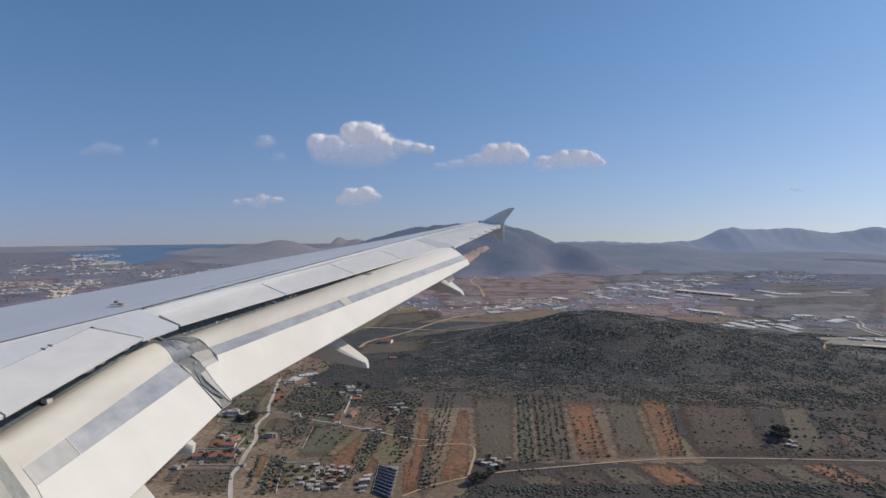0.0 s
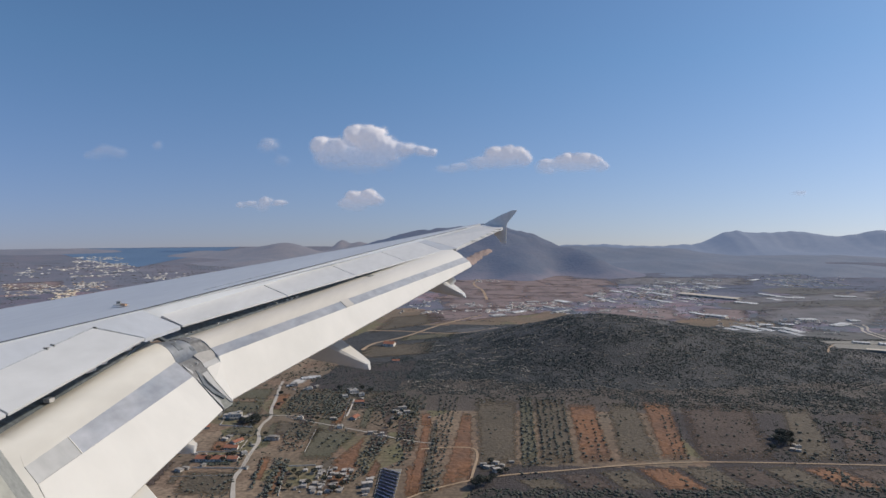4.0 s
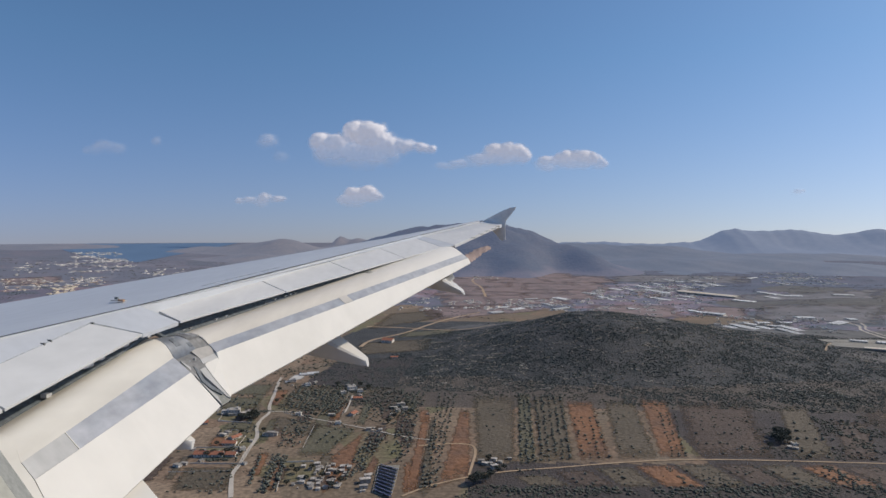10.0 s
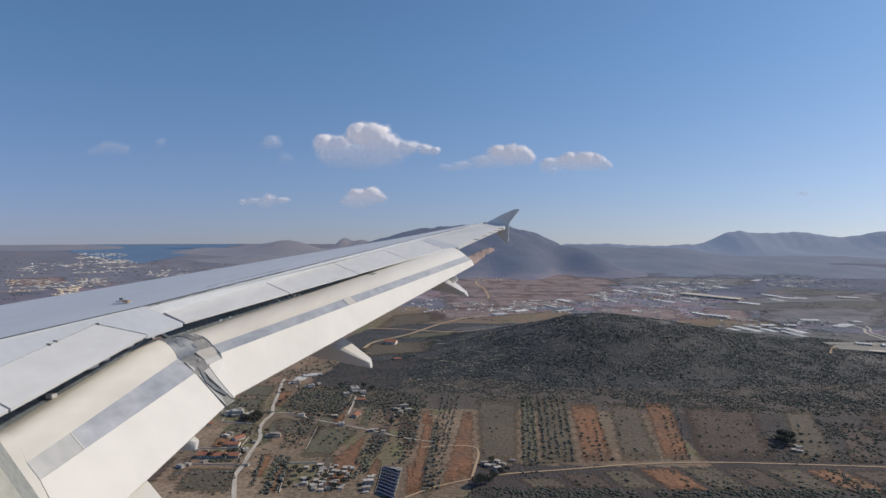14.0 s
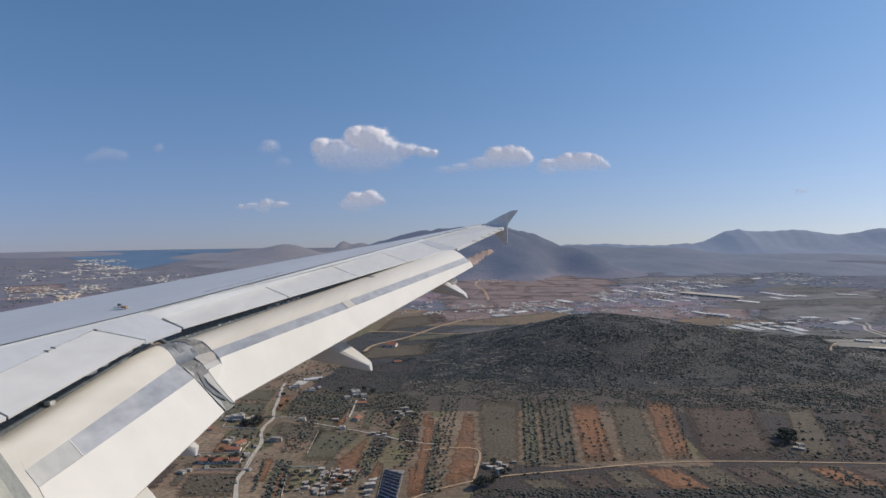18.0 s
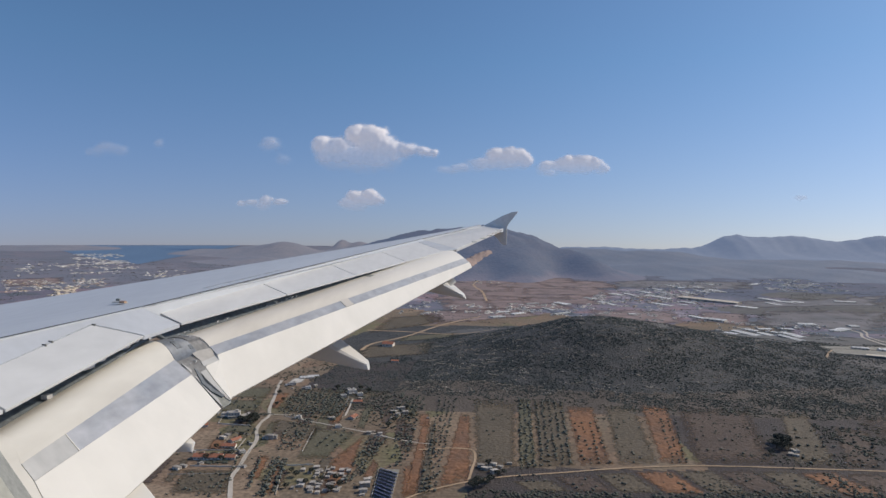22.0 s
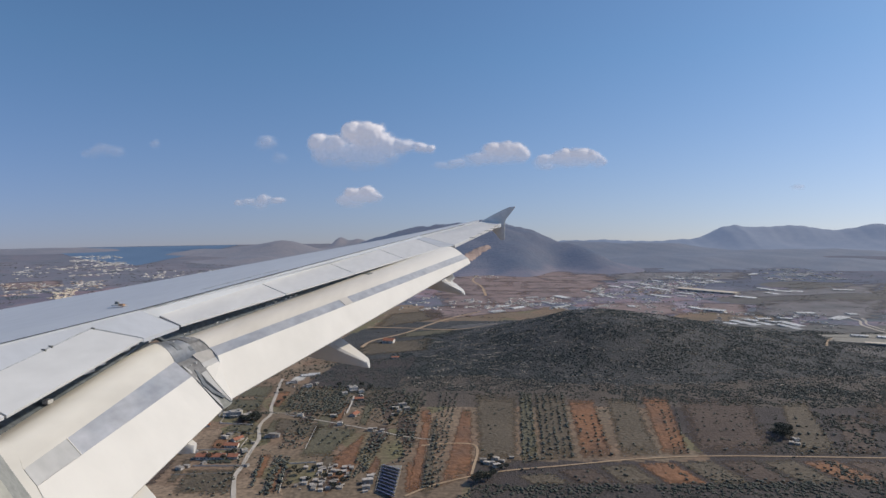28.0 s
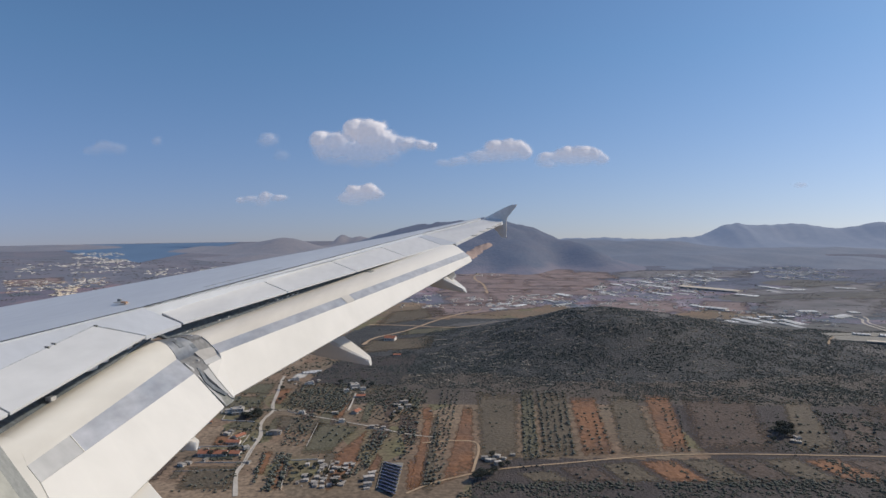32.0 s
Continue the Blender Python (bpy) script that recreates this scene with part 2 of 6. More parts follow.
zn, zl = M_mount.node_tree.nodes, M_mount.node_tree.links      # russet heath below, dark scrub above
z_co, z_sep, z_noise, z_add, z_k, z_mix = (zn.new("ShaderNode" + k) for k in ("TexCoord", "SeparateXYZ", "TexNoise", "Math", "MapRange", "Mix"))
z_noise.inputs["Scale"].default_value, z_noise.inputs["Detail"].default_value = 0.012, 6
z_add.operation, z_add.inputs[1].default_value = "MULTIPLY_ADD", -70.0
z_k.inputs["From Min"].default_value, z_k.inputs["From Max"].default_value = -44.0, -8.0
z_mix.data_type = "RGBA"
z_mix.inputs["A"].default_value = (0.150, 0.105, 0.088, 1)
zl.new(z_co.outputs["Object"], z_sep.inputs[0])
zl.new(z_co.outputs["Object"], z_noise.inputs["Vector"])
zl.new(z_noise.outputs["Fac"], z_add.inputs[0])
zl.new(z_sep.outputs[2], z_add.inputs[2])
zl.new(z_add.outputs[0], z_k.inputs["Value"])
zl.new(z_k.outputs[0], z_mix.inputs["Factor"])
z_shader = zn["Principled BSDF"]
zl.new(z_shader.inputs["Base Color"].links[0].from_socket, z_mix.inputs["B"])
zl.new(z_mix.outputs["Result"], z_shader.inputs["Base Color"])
yn, yl = M_beige.node_tree.nodes, M_beige.node_tree.links      # the outer flap is paler towards the tip
y_co, y_sep, y_k, y_mix = (yn.new("ShaderNode" + k) for k in ("TexCoord", "SeparateXYZ", "MapRange", "Mix"))
y_k.inputs["From Min"].default_value, y_k.inputs["From Max"].default_value = 7.0, 11.0
y_mix.data_type = "RGBA"
y_mix.inputs["B"].default_value = (0.69, 0.665, 0.62, 1)
yl.new(y_co.outputs["Object"], y_sep.inputs[0])
yl.new(y_sep.outputs[1], y_k.inputs["Value"])
yl.new(y_k.outputs[0], y_mix.inputs["Factor"])
y_shader = yn["Principled BSDF"]
yl.new(y_shader.inputs["Base Color"].links[0].from_socket, y_mix.inputs["A"])
yl.new(y_mix.outputs["Result"], y_shader.inputs["Base Color"])
M_farscrub = mat("far_heath", (0.105, 0.105, 0.100), (0.15, 0.135, 0.125), 0.01, fine=9, grain=0.25)
# leaves far off are paled in their base colour for the haze
M_farleaf = mat("far_leaves_haze", (0.112, 0.118, 0.112), (0.15, 0.148, 0.138), 0.02, fine=20, grain=0.25, vary="island")
M_rust = mat("rust_heath", (0.270, 0.195, 0.178), (0.222, 0.172, 0.165), 0.008, fine=3, grain=0.28, rim=True)
M_dusk = mat("dark_heath", (0.158, 0.154, 0.162), (0.205, 0.186, 0.188), 0.008, fine=3, grain=0.25, rim=True)
M_terra = mat("clay_walls", (0.50, 0.36, 0.28), (0.66, 0.55, 0.44), 0.03, fine=20, grain=0.15, vary="island")
# floor under the scrub, tinted bluish for haze as well
M_scrubfloor = mat("scrub_floor", (0.046, 0.048, 0.048), (0.078, 0.074, 0.070), 0.03, fine=9, grain=0.3, bump=0.3)
M_slope = mat("stony_slope", (0.084, 0.068, 0.054), (0.126, 0.100, 0.078), 0.03, fine=10, grain=0.32, bump=0.3)
M_bush = mat("bush_leaves", (0.058, 0.066, 0.050), (0.092, 0.093, 0.071), 0.05, fine=30, grain=0.3, vary="island")
M_lowfloor = mat("brown_scrub_floor", (0.054, 0.043, 0.040), (0.076, 0.060, 0.052), 0.04, fine=9, grain=0.3, bump=0.3)
M_shed = mat("mixed_sheet_roof", (0.26, 0.225, 0.19), (0.66, 0.60, 0.53), 0.25, grain=0.25, vary="object")
M_quarry = mat("quarry_face", (0.52, 0.37, 0.30), (0.42, 0.31, 0.26), 0.03, fine=8, grain=0.2)


def ground_material(name, tones, plain, cell, strong):
    """Dry plain: patchwork of parcels, earth tones and stony ground."""
    m = bpy.data.materials.new(name)
    m.use_nodes = True
    n, l = m.node_tree.nodes, m.node_tree.links
    b = n["Principled BSDF"]
    b.inputs["Roughness"].default_value = 0.95
    co = n.new("ShaderNodeTexCoord")
    warp = n.new("ShaderNodeTexNoise")
    warp.inputs["Scale"].default_value = 0.006
    l.new(co.outputs["Object"], warp.inputs["Vector"])
    add = n.new("ShaderNodeVectorMath")
    add.operation = "MULTIPLY_ADD"
    add.inputs[1].default_value = (60, 60, 0)
    l.new(warp.outputs["Color"], add.inputs[0])
    l.new(co.outputs["Object"], add.inputs[2])
    cells = n.new("ShaderNodeTexVoronoi")
    cells.inputs["Scale"].default_value = cell
    l.new(add.outputs[0], cells.inputs["Vector"])
    sep = n.new("ShaderNodeSeparateColor")
    l.new(cells.outputs["Color"], sep.inputs[0])
    ramp = n.new("ShaderNodeValToRGB")
    ramp.color_ramp.interpolation = "CONSTANT"
    while len(ramp.color_ramp.elements) < len(tones):
        ramp.color_ramp.elements.new(0.5)
    for e, (p, c) in zip(ramp.color_ramp.elements, tones):
        e.position, e.color = p, (*c, 1)
    l.new(sep.outputs[0], ramp.inputs[0])
    big = n.new("ShaderNodeTexNoise")
    big.inputs["Scale"].default_value, big.inputs["Detail"].default_value = 0.02, 8
    l.new(co.outputs["Object"], big.inputs["Vector"])
    mix = n.new("ShaderNodeMix")
    mix.data_type = "RGBA"
    mix.inputs["B"].default_value = (*plain, 1)
    k = n.new("ShaderNodeMapRange")
    k.inputs["From Min"].default_value, k.inputs["From Max"].default_value = 0.4, 0.7
    l.new(big.outputs["Fac"], k.inputs["Value"])
    l.new(k.outputs[0], mix.inputs["Factor"])
    l.new(ramp.outputs[0], mix.inputs["A"])
    small = n.new("ShaderNodeTexNoise")
    small.inputs["Scale"].default_value, small.inputs["Detail"].default_value = 0.25, 5
    l.new(co.outputs["Object"], small.inputs["Vector"])
    v = n.new("ShaderNodeMapRange")
    v.inputs["From Min"].default_value, v.inputs["From Max"].default_value = 0.3, 0.7
    v.inputs["To Min"].default_value, v.inputs["To Max"].default_value = 1 - strong, 1 + strong
    l.new(small.outputs["Fac"], v.inputs["Value"])
    hsv = n.new("ShaderNodeHueSaturation")
    l.new(mix.outputs["Result"], hsv.inputs["Color"])
    l.new(v.outputs[0], hsv.inputs["Value"])
    l.new(hsv.outputs[0], b.inputs["Base Color"])
    bp = n.new("ShaderNodeBump")
    bp.inputs["Strength"].default_value, bp.inputs["Distance"].default_value = 0.25, 1.5
    l.new(small.outputs["Fac"], bp.inputs["Height"])
    l.new(bp.outputs[0], b.inputs["Normal"])
    return m


M_ground = ground_material("dry_plain", [(0.0, (0.185, 0.133, 0.090)), (0.24, (0.240, 0.164, 0.109)), (0.42, (0.173, 0.154, 0.082)), (0.60, (0.241, 0.156, 0.102)),
                                          (0.74, (0.207, 0.158, 0.109)), (0.88, (0.300, 0.217, 0.147))], (0.196, 0.144, 0.096), 0.016, 0.42)
# plain further out: lilac and blue of the haze mixed into the earth tones
M_plain = ground_material("pale_plain_haze", [(0.0, (0.174, 0.154, 0.195)), (0.20, (0.261, 0.206, 0.232)), (0.38, (0.103, 0.130, 0.155)), (0.58, (0.299, 0.202, 0.214)),
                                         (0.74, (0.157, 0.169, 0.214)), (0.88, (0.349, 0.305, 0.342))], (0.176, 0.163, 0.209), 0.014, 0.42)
M_far = ground_material("distant_plain_haze", [(0.0, (0.178, 0.178, 0.217)), (0.20, (0.201, 0.190, 0.226)), (0.38, (0.160, 0.171, 0.206)), (0.58, (0.210, 0.189, 0.221)),
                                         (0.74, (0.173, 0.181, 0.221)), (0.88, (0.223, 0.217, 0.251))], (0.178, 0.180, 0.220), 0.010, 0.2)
M_bluehaze = ground_material("blue_grey_plain_haze", [(0.0, (0.117, 0.128, 0.178)), (0.20, (0.133, 0.137, 0.185)), (0.38, (0.106, 0.123, 0.169)), (0.58, (0.139, 0.136, 0.181)),
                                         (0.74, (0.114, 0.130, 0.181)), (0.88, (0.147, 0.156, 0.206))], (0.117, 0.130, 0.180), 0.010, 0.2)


# ---- mesh helpers ----
def thing(name, label, category, group="", at=(0, 0, 0), rz=0.0, kind=""):
    ob = new(name)
    ob.matrix_world = pose(*at, 0, 0, rz)
    return tagged(ob, label, category, group, kind)


def part(name, bm, material, parent, label="", smooth=False):
    me = bpy.data.meshes.new(name)
    bmesh.ops.recalc_face_normals(bm, faces=bm.faces)
    bm.to_mesh(me)
    bm.free()
    me.materials.append(material)
    if smooth:
        me.shade_smooth()
        me.set_sharp_from_angle(angle=radians(28))
    ob = new(name, me)
    if parent:
        ob.parent = parent
    if label:
        ob["label"] = label
    return ob


def mesh_from(name, verts, faces, material, smooth=False):
    me = bpy.data.meshes.new(name)
    me.from_pydata(verts, [], faces)
    me.materials.append(material)
    if smooth:
        me.shade_smooth()
    me.update()
    return me


def box(bm, x0, x1, y0, y1, z0, z1):
    vs = [bm.verts.new((x, y, z)) for z in (z0, z1) for x, y in ((x0, y0), (x1, y0), (x1, y1), (x0, y1))]
    for f in ((3, 2, 1, 0), (4, 5, 6, 7), (0, 1, 5, 4), (1, 2, 6, 5), (2, 3, 7, 6), (3, 0, 4, 7)):
        bm.faces.new([vs[i] for i in f])
    return bm


def boxed(*a):
    return box(bmesh.new(), *a)


def loft(rings, closed=True):
    """A skin through rings of equal length, with its ends closed."""
    bm = bmesh.new()
    vs = [[bm.verts.new(p) for p in ring] for ring in rings]
    n = len(rings[0])
    for a, b in zip(vs, vs[1:]):
        for i in range(n if closed else n - 1):
            j = (i + 1) % n
            bm.faces.new((a[i], a[j], b[j], b[i]))
    if closed:
        bm.faces.new(vs[0][::-1])
        bm.faces.new(vs[-1])
    return bm


def soften(bm, width, angle=30):
    es = [e for e in bm.edges if len(e.link_faces) == 2 and e.calc_face_angle(0) > radians(angle)]
    bmesh.ops.bevel(bm, geom=es, offset=width, segments=2, affect="EDGES", profile=0.6)
    return bm


def lerp(a, b, k):
    return tuple(p + (q - p) * k for p, q in zip(a, b))


def slab(a, b, c, d, thick, width=0.008):
    """A panel with the top corners a, b, c, d and a thickness below it."""
    top = [a, b, c, d]
    low = [(x, y, z - thick) for x, y, z in top]
    bm = bmesh.new()
    vs = [bm.verts.new(p) for p in top + low]
    for f in ((0, 1, 2, 3), (7, 6, 5, 4), (0, 4, 5, 1), (1, 5, 6, 2), (2, 6, 7, 3), (3, 7, 4, 0)):
        bm.faces.new([vs[i] for i in f])
    bmesh.ops.recalc_face_normals(bm, faces=bm.faces)
    return soften(bm, width)


# ---- land ----
def bump_y(y, mid, near, far_side):
    t = np.where(y < mid, (y - mid) / near, (y - mid) / far_side)
    return np.clip(1 - t * t, 0, 1) ** 2


def waves(x, y, size, seed=0.0):
    """Cheap smooth relief, between about -1 and 1."""
    a, b = x / size + seed, y / size - seed * 1.7
    return (np.sin(a * 1.9 + 1.3 * np.sin(b * 1.1)) + np.sin(b * 2.3 + 1.7 * np.sin(a * 0.8 + 2)) + 0.6 * np.sin(a * 4.1 - b * 3.7)
            + 0.4 * np.sin(a * 7.3 + b * 6.1 + 1)) / 2.6


def ground_z(x, y):
    x, y = np.asarray(x, float), np.asarray(y, float)
    g = lambda px, py, sx, sy: np.exp(-((x - px) / sx) ** 2 - ((y - py) / sy) ** 2)
    # the scrub-covered hill in front
    side = np.where(x < 275, 185.0, 235.0)
    top = 56 * np.exp(-((x - 275) / side) ** 2) + 9 * np.exp(-((x - 640) / 190) ** 2)
    near_foot = 275 + 25 * np.sin(x / 140)
    h = top * bump_y(y, 1070, near_foot, 250)
    z = h * (1 + 0.05 * waves(x, y, 60, 3)) + 0.0 * y
    # foothills before the far range, and a rise under the works on the slope
    z = z + 26 * g(1900, 3000, 600, 260)
    z = z + 16 * g(1000, 1000, 210, 190) + 20 * g(1150, 1600, 330, 120) + 14 * g(1500, 1950, 420, 140)
    return z


def mountain_z(x, y):
    """The dark mountain with the quarry, and its spur."""
    crest = np.interp(x, [-700, -500, -215, -108, -14, 79, 173, 227, 299, 347, 415, 485, 528, 620, 712, 860], [0, 60, 148, 170, 176, 185, 196, 202, 184, 171, 153, 123, 100, 64, 30, 0])
    ridge = crest * bump_y(y, 3000, 690 + 130 * np.sin(x / 118.0) + 60 * np.sin(x / 47.0 + 1), 900) ** 0.85
    spur = 48 * np.exp(-((x - 575 - 0.2 * (2700 - y)) / 120) ** 2 - ((y - 2640) / 190) ** 2)
    return ridge * (1 + 0.08 * waves(x, y, 170, 1) * (y < 2960) + 0.045 * waves(x, y, 60, 4)) + spur * (1 + 0.1 * waves(x, y, 70, 2)) - 6


def coast_z(x, y):
    """Low brown hills by the sea."""
    g = lambda px, py, sx, sy: np.exp(-((x - px) / sx) ** 2 - ((y - py) / sy) ** 2)
    return ((82 + 8 * waves(x, y, 160, 5)) * g(-930, 3700, 165, 300) + 34 * g(-1190, 3700, 130, 260) + (22 + 5 * waves(x, y, 90, 3)) * g(-1430, 3680, 130, 230) + 68 * g(-695, 4250, 52, 200)
            + 58 * g(-580, 4250, 80, 200) + 85 * g(-340, 4250, 150, 250) + (26 + 6 * waves(x, y, 220, 7)) * g(-2420, 3850, 330, 260) + (30 + 6 * waves(x, y, 80, 6)) * g(-880, 3000, 230, 150) - 5)


def foot_z(x, y):
    g = lambda px, py, sx, sy: np.exp(-((x - px) / sx) ** 2 - ((y - py) / sy) ** 2)
    return (66 * g(1150, 3500, 430, 320) + 60 * g(640, 3650, 300, 260) + 50 * g(2000, 3250, 500, 240) + 34 * g(980, 2860, 330, 200)
            + 30 * g(1780, 2780, 420, 190) + 24 * g(1400, 2950, 300, 220)) * (1 + 0.14 * waves(x, y, 150, 2)) + 8 * waves(x, y, 190, 9) * np.exp(-((y - 2620) / 220) ** 2) - 4


def relief(name, fn, x0, x1, y0, y1, nx, ny, material, label):
    """A hill of its own that stands on the plain."""
    xs, ys = np.meshgrid(np.linspace(x0, x1, nx), np.linspace(y0, y1, ny))
    zs = fn(xs, ys)
    verts = list(zip(xs.ravel().tolist(), ys.ravel().tolist(), zs.ravel().tolist()))
    faces = [(i * nx + j, i * nx + j + 1, (i + 1) * nx + j + 1, (i + 1) * nx + j) for i in range(ny - 1) for j in range(nx - 1)
             if zs[i:i + 2, j:j + 2].max() > -4]
    ob = new(name, mesh_from(name, verts, faces, material, smooth=True))
    return tagged(ob, label, "mountain", kind="structure")


def build_ground():
    fine = np.arange(-44, 44.01, 0.25)
    rough = np.arange(47, 313.1, 4.0)
    ang = np.radians(np.concatenate([fine, rough]))
    rad = np.concatenate([[150, 300], np.geomspace(400, 4950, 230)])
    a, r = np.meshgrid(ang, rad)
    x, y = np.sin(a) * r, np.cos(a) * r
    z = ground_z(x, y)
    n = len(ang)
    verts = [(0.0, 0.0, 0.0)] + list(zip(x.ravel().tolist(), y.ravel().tolist(), z.ravel().tolist()))
    faces = [(0, 1 + (j + 1) % n, 1 + j) for j in range(n)]
    for i in range(len(rad) - 1):
        p, q = 1 + i * n, 1 + (i + 1) * n
        faces += [(p + j, p + (j + 1) % n, q + (j + 1) % n, q + j) for j in range(n)]
    ob = new("ground", mesh_from("ground", verts, faces, M_ground, smooth=True))
    tagged(ob, "dry brown plain with scrubby hills", "ground", kind="structure")
    # bare slopes: the hill in front, and the mountain; far ground switches by distance to haze-tinted tones
    me = ob.data
    me.materials.append(M_scrubfloor)
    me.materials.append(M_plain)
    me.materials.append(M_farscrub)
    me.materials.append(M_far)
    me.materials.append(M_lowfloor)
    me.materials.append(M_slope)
    me.materials.append(M_bluehaze)
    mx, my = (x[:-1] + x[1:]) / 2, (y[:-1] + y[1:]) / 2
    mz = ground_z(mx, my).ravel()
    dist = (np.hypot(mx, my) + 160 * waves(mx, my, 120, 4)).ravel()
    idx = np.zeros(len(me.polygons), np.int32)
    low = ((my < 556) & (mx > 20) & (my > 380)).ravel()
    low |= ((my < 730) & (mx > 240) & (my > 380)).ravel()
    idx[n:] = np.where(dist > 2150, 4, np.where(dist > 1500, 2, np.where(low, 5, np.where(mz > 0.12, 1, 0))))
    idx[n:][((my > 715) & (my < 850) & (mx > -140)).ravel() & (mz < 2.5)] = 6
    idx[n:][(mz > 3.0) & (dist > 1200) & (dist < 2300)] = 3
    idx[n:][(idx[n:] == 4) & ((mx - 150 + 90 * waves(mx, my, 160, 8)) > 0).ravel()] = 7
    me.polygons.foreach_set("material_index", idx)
    return ob


ground = build_ground()


def build_range():
    """The long blue mountain range that closes the plain."""
    px = np.array([300, 600, 812, 1080, 1240, 1400, 1529, 1636, 1705, 1795, 1886, 2063, 2244, 2387, 2584, 2723, 2950, 3250])
    pz = np.array([30, 56, 64, 70, 57, 66, 76, 101, 140, 162, 145, 156, 151, 127, 166, 158, 166, 130])
    xs = np.linspace(300, 3250, 240)
    crest = np.interp(xs, px, pz) + 2.6 * np.sin(xs / 37) + 1.5 * np.sin(xs / 13 + 1) + 2.0 * np.sin(xs / 71 + 2)
    prof = [(-1000, -0.03), (-860, 0.06), (-700, 0.12), (-560, 0.17), (-430, 0.23), (-330, 0.28), (-240, 0.42), (-150, 0.62), (-70, 0.86), (0, 1.0), (120, 0.8), (300, 0.0)]
    verts, faces = [], []
    for k, (dy, s) in enumerate(prof):
        for i, x in enumerate(xs):
            w = 1 + (0.16 * math.sin(x / 90 + k) + 0.2 * math.sin(x / 230 - 0.7 * k)) * (0 < k < 8)
            y = 3900 - 0.31 * max(0.0, x - 2300)
            verts.append((float(x), float(y + dy), float(crest[i] * s * w)))
    n = len(xs)
    for k in range(len(prof) - 1):
        faces += [(k * n + i, k * n + i + 1, (k + 1) * n + i + 1, (k + 1) * n + i) for i in range(n - 1)]
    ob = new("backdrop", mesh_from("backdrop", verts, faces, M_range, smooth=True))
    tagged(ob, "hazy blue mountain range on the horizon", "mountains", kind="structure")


build_range()
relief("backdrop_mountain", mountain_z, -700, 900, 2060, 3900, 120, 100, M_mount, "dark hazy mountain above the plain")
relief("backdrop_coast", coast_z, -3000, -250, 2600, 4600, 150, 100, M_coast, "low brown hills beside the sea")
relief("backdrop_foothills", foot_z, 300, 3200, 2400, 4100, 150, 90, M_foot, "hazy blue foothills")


def sheet(name, corners, material, label, category, lift=0.3, nu=8, nv=8, kind="structure"):
    """A patch of land laid on the ground between four corners."""
    a, b, c, d = [np.array(p, float) for p in corners]
    verts, faces = [], []
    for i in range(nv + 1):
        for j in range(nu + 1):
            p = (a * (1 - j / nu) + b * j / nu) * (1 - i / nv) + (d * (1 - j / nu) + c * j / nu) * i / nv
            wob = 2.2 if 0 < i < nv and j in (0, nu) else 0.0
            p = p + wob * np.array([math.sin(i * 2.3 + a[0] + j), 0])
            verts.append((float(p[0]), float(p[1]), float(ground_z(p[0], p[1])) + lift))
    w = nu + 1
    for i in range(nv):
        for j in range(nu):
            faces.append((i * w + j, i * w + j + 1, (i + 1) * w + j + 1, (i + 1) * w + j))
    me = mesh_from(name, verts, faces, material)
    edge = [min(1.0, 2.2 * min(j, nu - j) / nu * 2, 2.2 * min(i, nv - i) / nv * 2) for i in range(nv + 1) for j in range(nu + 1)]
    me.attributes.new("rim", "FLOAT", "POINT").data.foreach_set("value", edge)
    return tagged(new(name, me), label, category, kind=kind)


def ribbon(name, points, width, material, label, lift=0.5):
    """A road along a line of points, smoothed and laid on the ground."""
    p = [np.array(q, float) for q in points]
    line = []
    for i in range(len(p) - 1):
        p0, p1, p2, p3 = p[max(i - 1, 0)], p[i], p[i + 1], p[min(i + 2, len(p) - 1)]
        steps = max(3, int(np.linalg.norm(p2 - p1) / 12))
        for k in range(steps):
            t = k / steps
            line.append(0.5 * (2 * p1 + (p2 - p0) * t + (2 * p0 - 5 * p1 + 4 * p2 - p3) * t * t + (3 * p1 - p0 - 3 * p2 + p3) * t ** 3))
    line.append(p[-1])
    verts, faces = [], []
    for i, q in enumerate(line):
        d = line[min(i + 1, len(line) - 1)] - line[max(i - 1, 0)]
        nrm = np.array([-d[1], d[0]]) / max(np.hypot(*d), 1e-6)
        w = width * (0.5 + 0.06 * math.sin(i * 1.7))
        for s in (-w, w):
            e = q + nrm * s
            verts.append((float(e[0]), float(e[1]), float(ground_z(e[0], e[1])) + lift))
        if i:
            faces.append((2 * i - 2, 2 * i - 1, 2 * i + 1, 2 * i))
    return tagged(new(name, mesh_from(name, verts, faces, material)), label, "road", kind="structure")


# sea in the bay
sheet("water", [(-1800, 3150), (-1330, 2740), (-1500, 4650), (-2650, 4150)], M_sea, "calm blue sea in the bay", "sea", lift=0.9, nu=4, nv=4)

# parcels of land
def field(name, a, b, c, d, material, label):
    return sheet(name, (a, b, c, d), material, label, "field", nu=12, nv=24)


RED, GREY = "strip of freshly ploughed red soil", "grey-brown fallow field with thin grass"
field("field", (-29, 488), (-20, 488), (-12, 681), (-20, 681), M_orange, RED)
field("field", (-19, 488), (-10, 488), (-5, 681), (-11, 681), M_fallow, GREY)
field("field", (-3, 500), (26, 526), (32, 709), (22, 709), M_orange, RED)
field("field", (31, 538), (67, 554), (89, 758), (38, 768), M_fallow, GREY)
field("field", (69, 550), (86, 555), (109, 773), (94, 773), M_grass, "dry yellowish olive grove floor")
field("field", (88, 555), (121, 561), (148, 758), (111, 768), M_fallow, GREY)
field("field", (126, 561), (156, 565), (179, 744), (148, 744), M_orange, RED)
field("field", (161, 565), (200, 569), (230, 749), (195, 749), M_fallow, GREY)
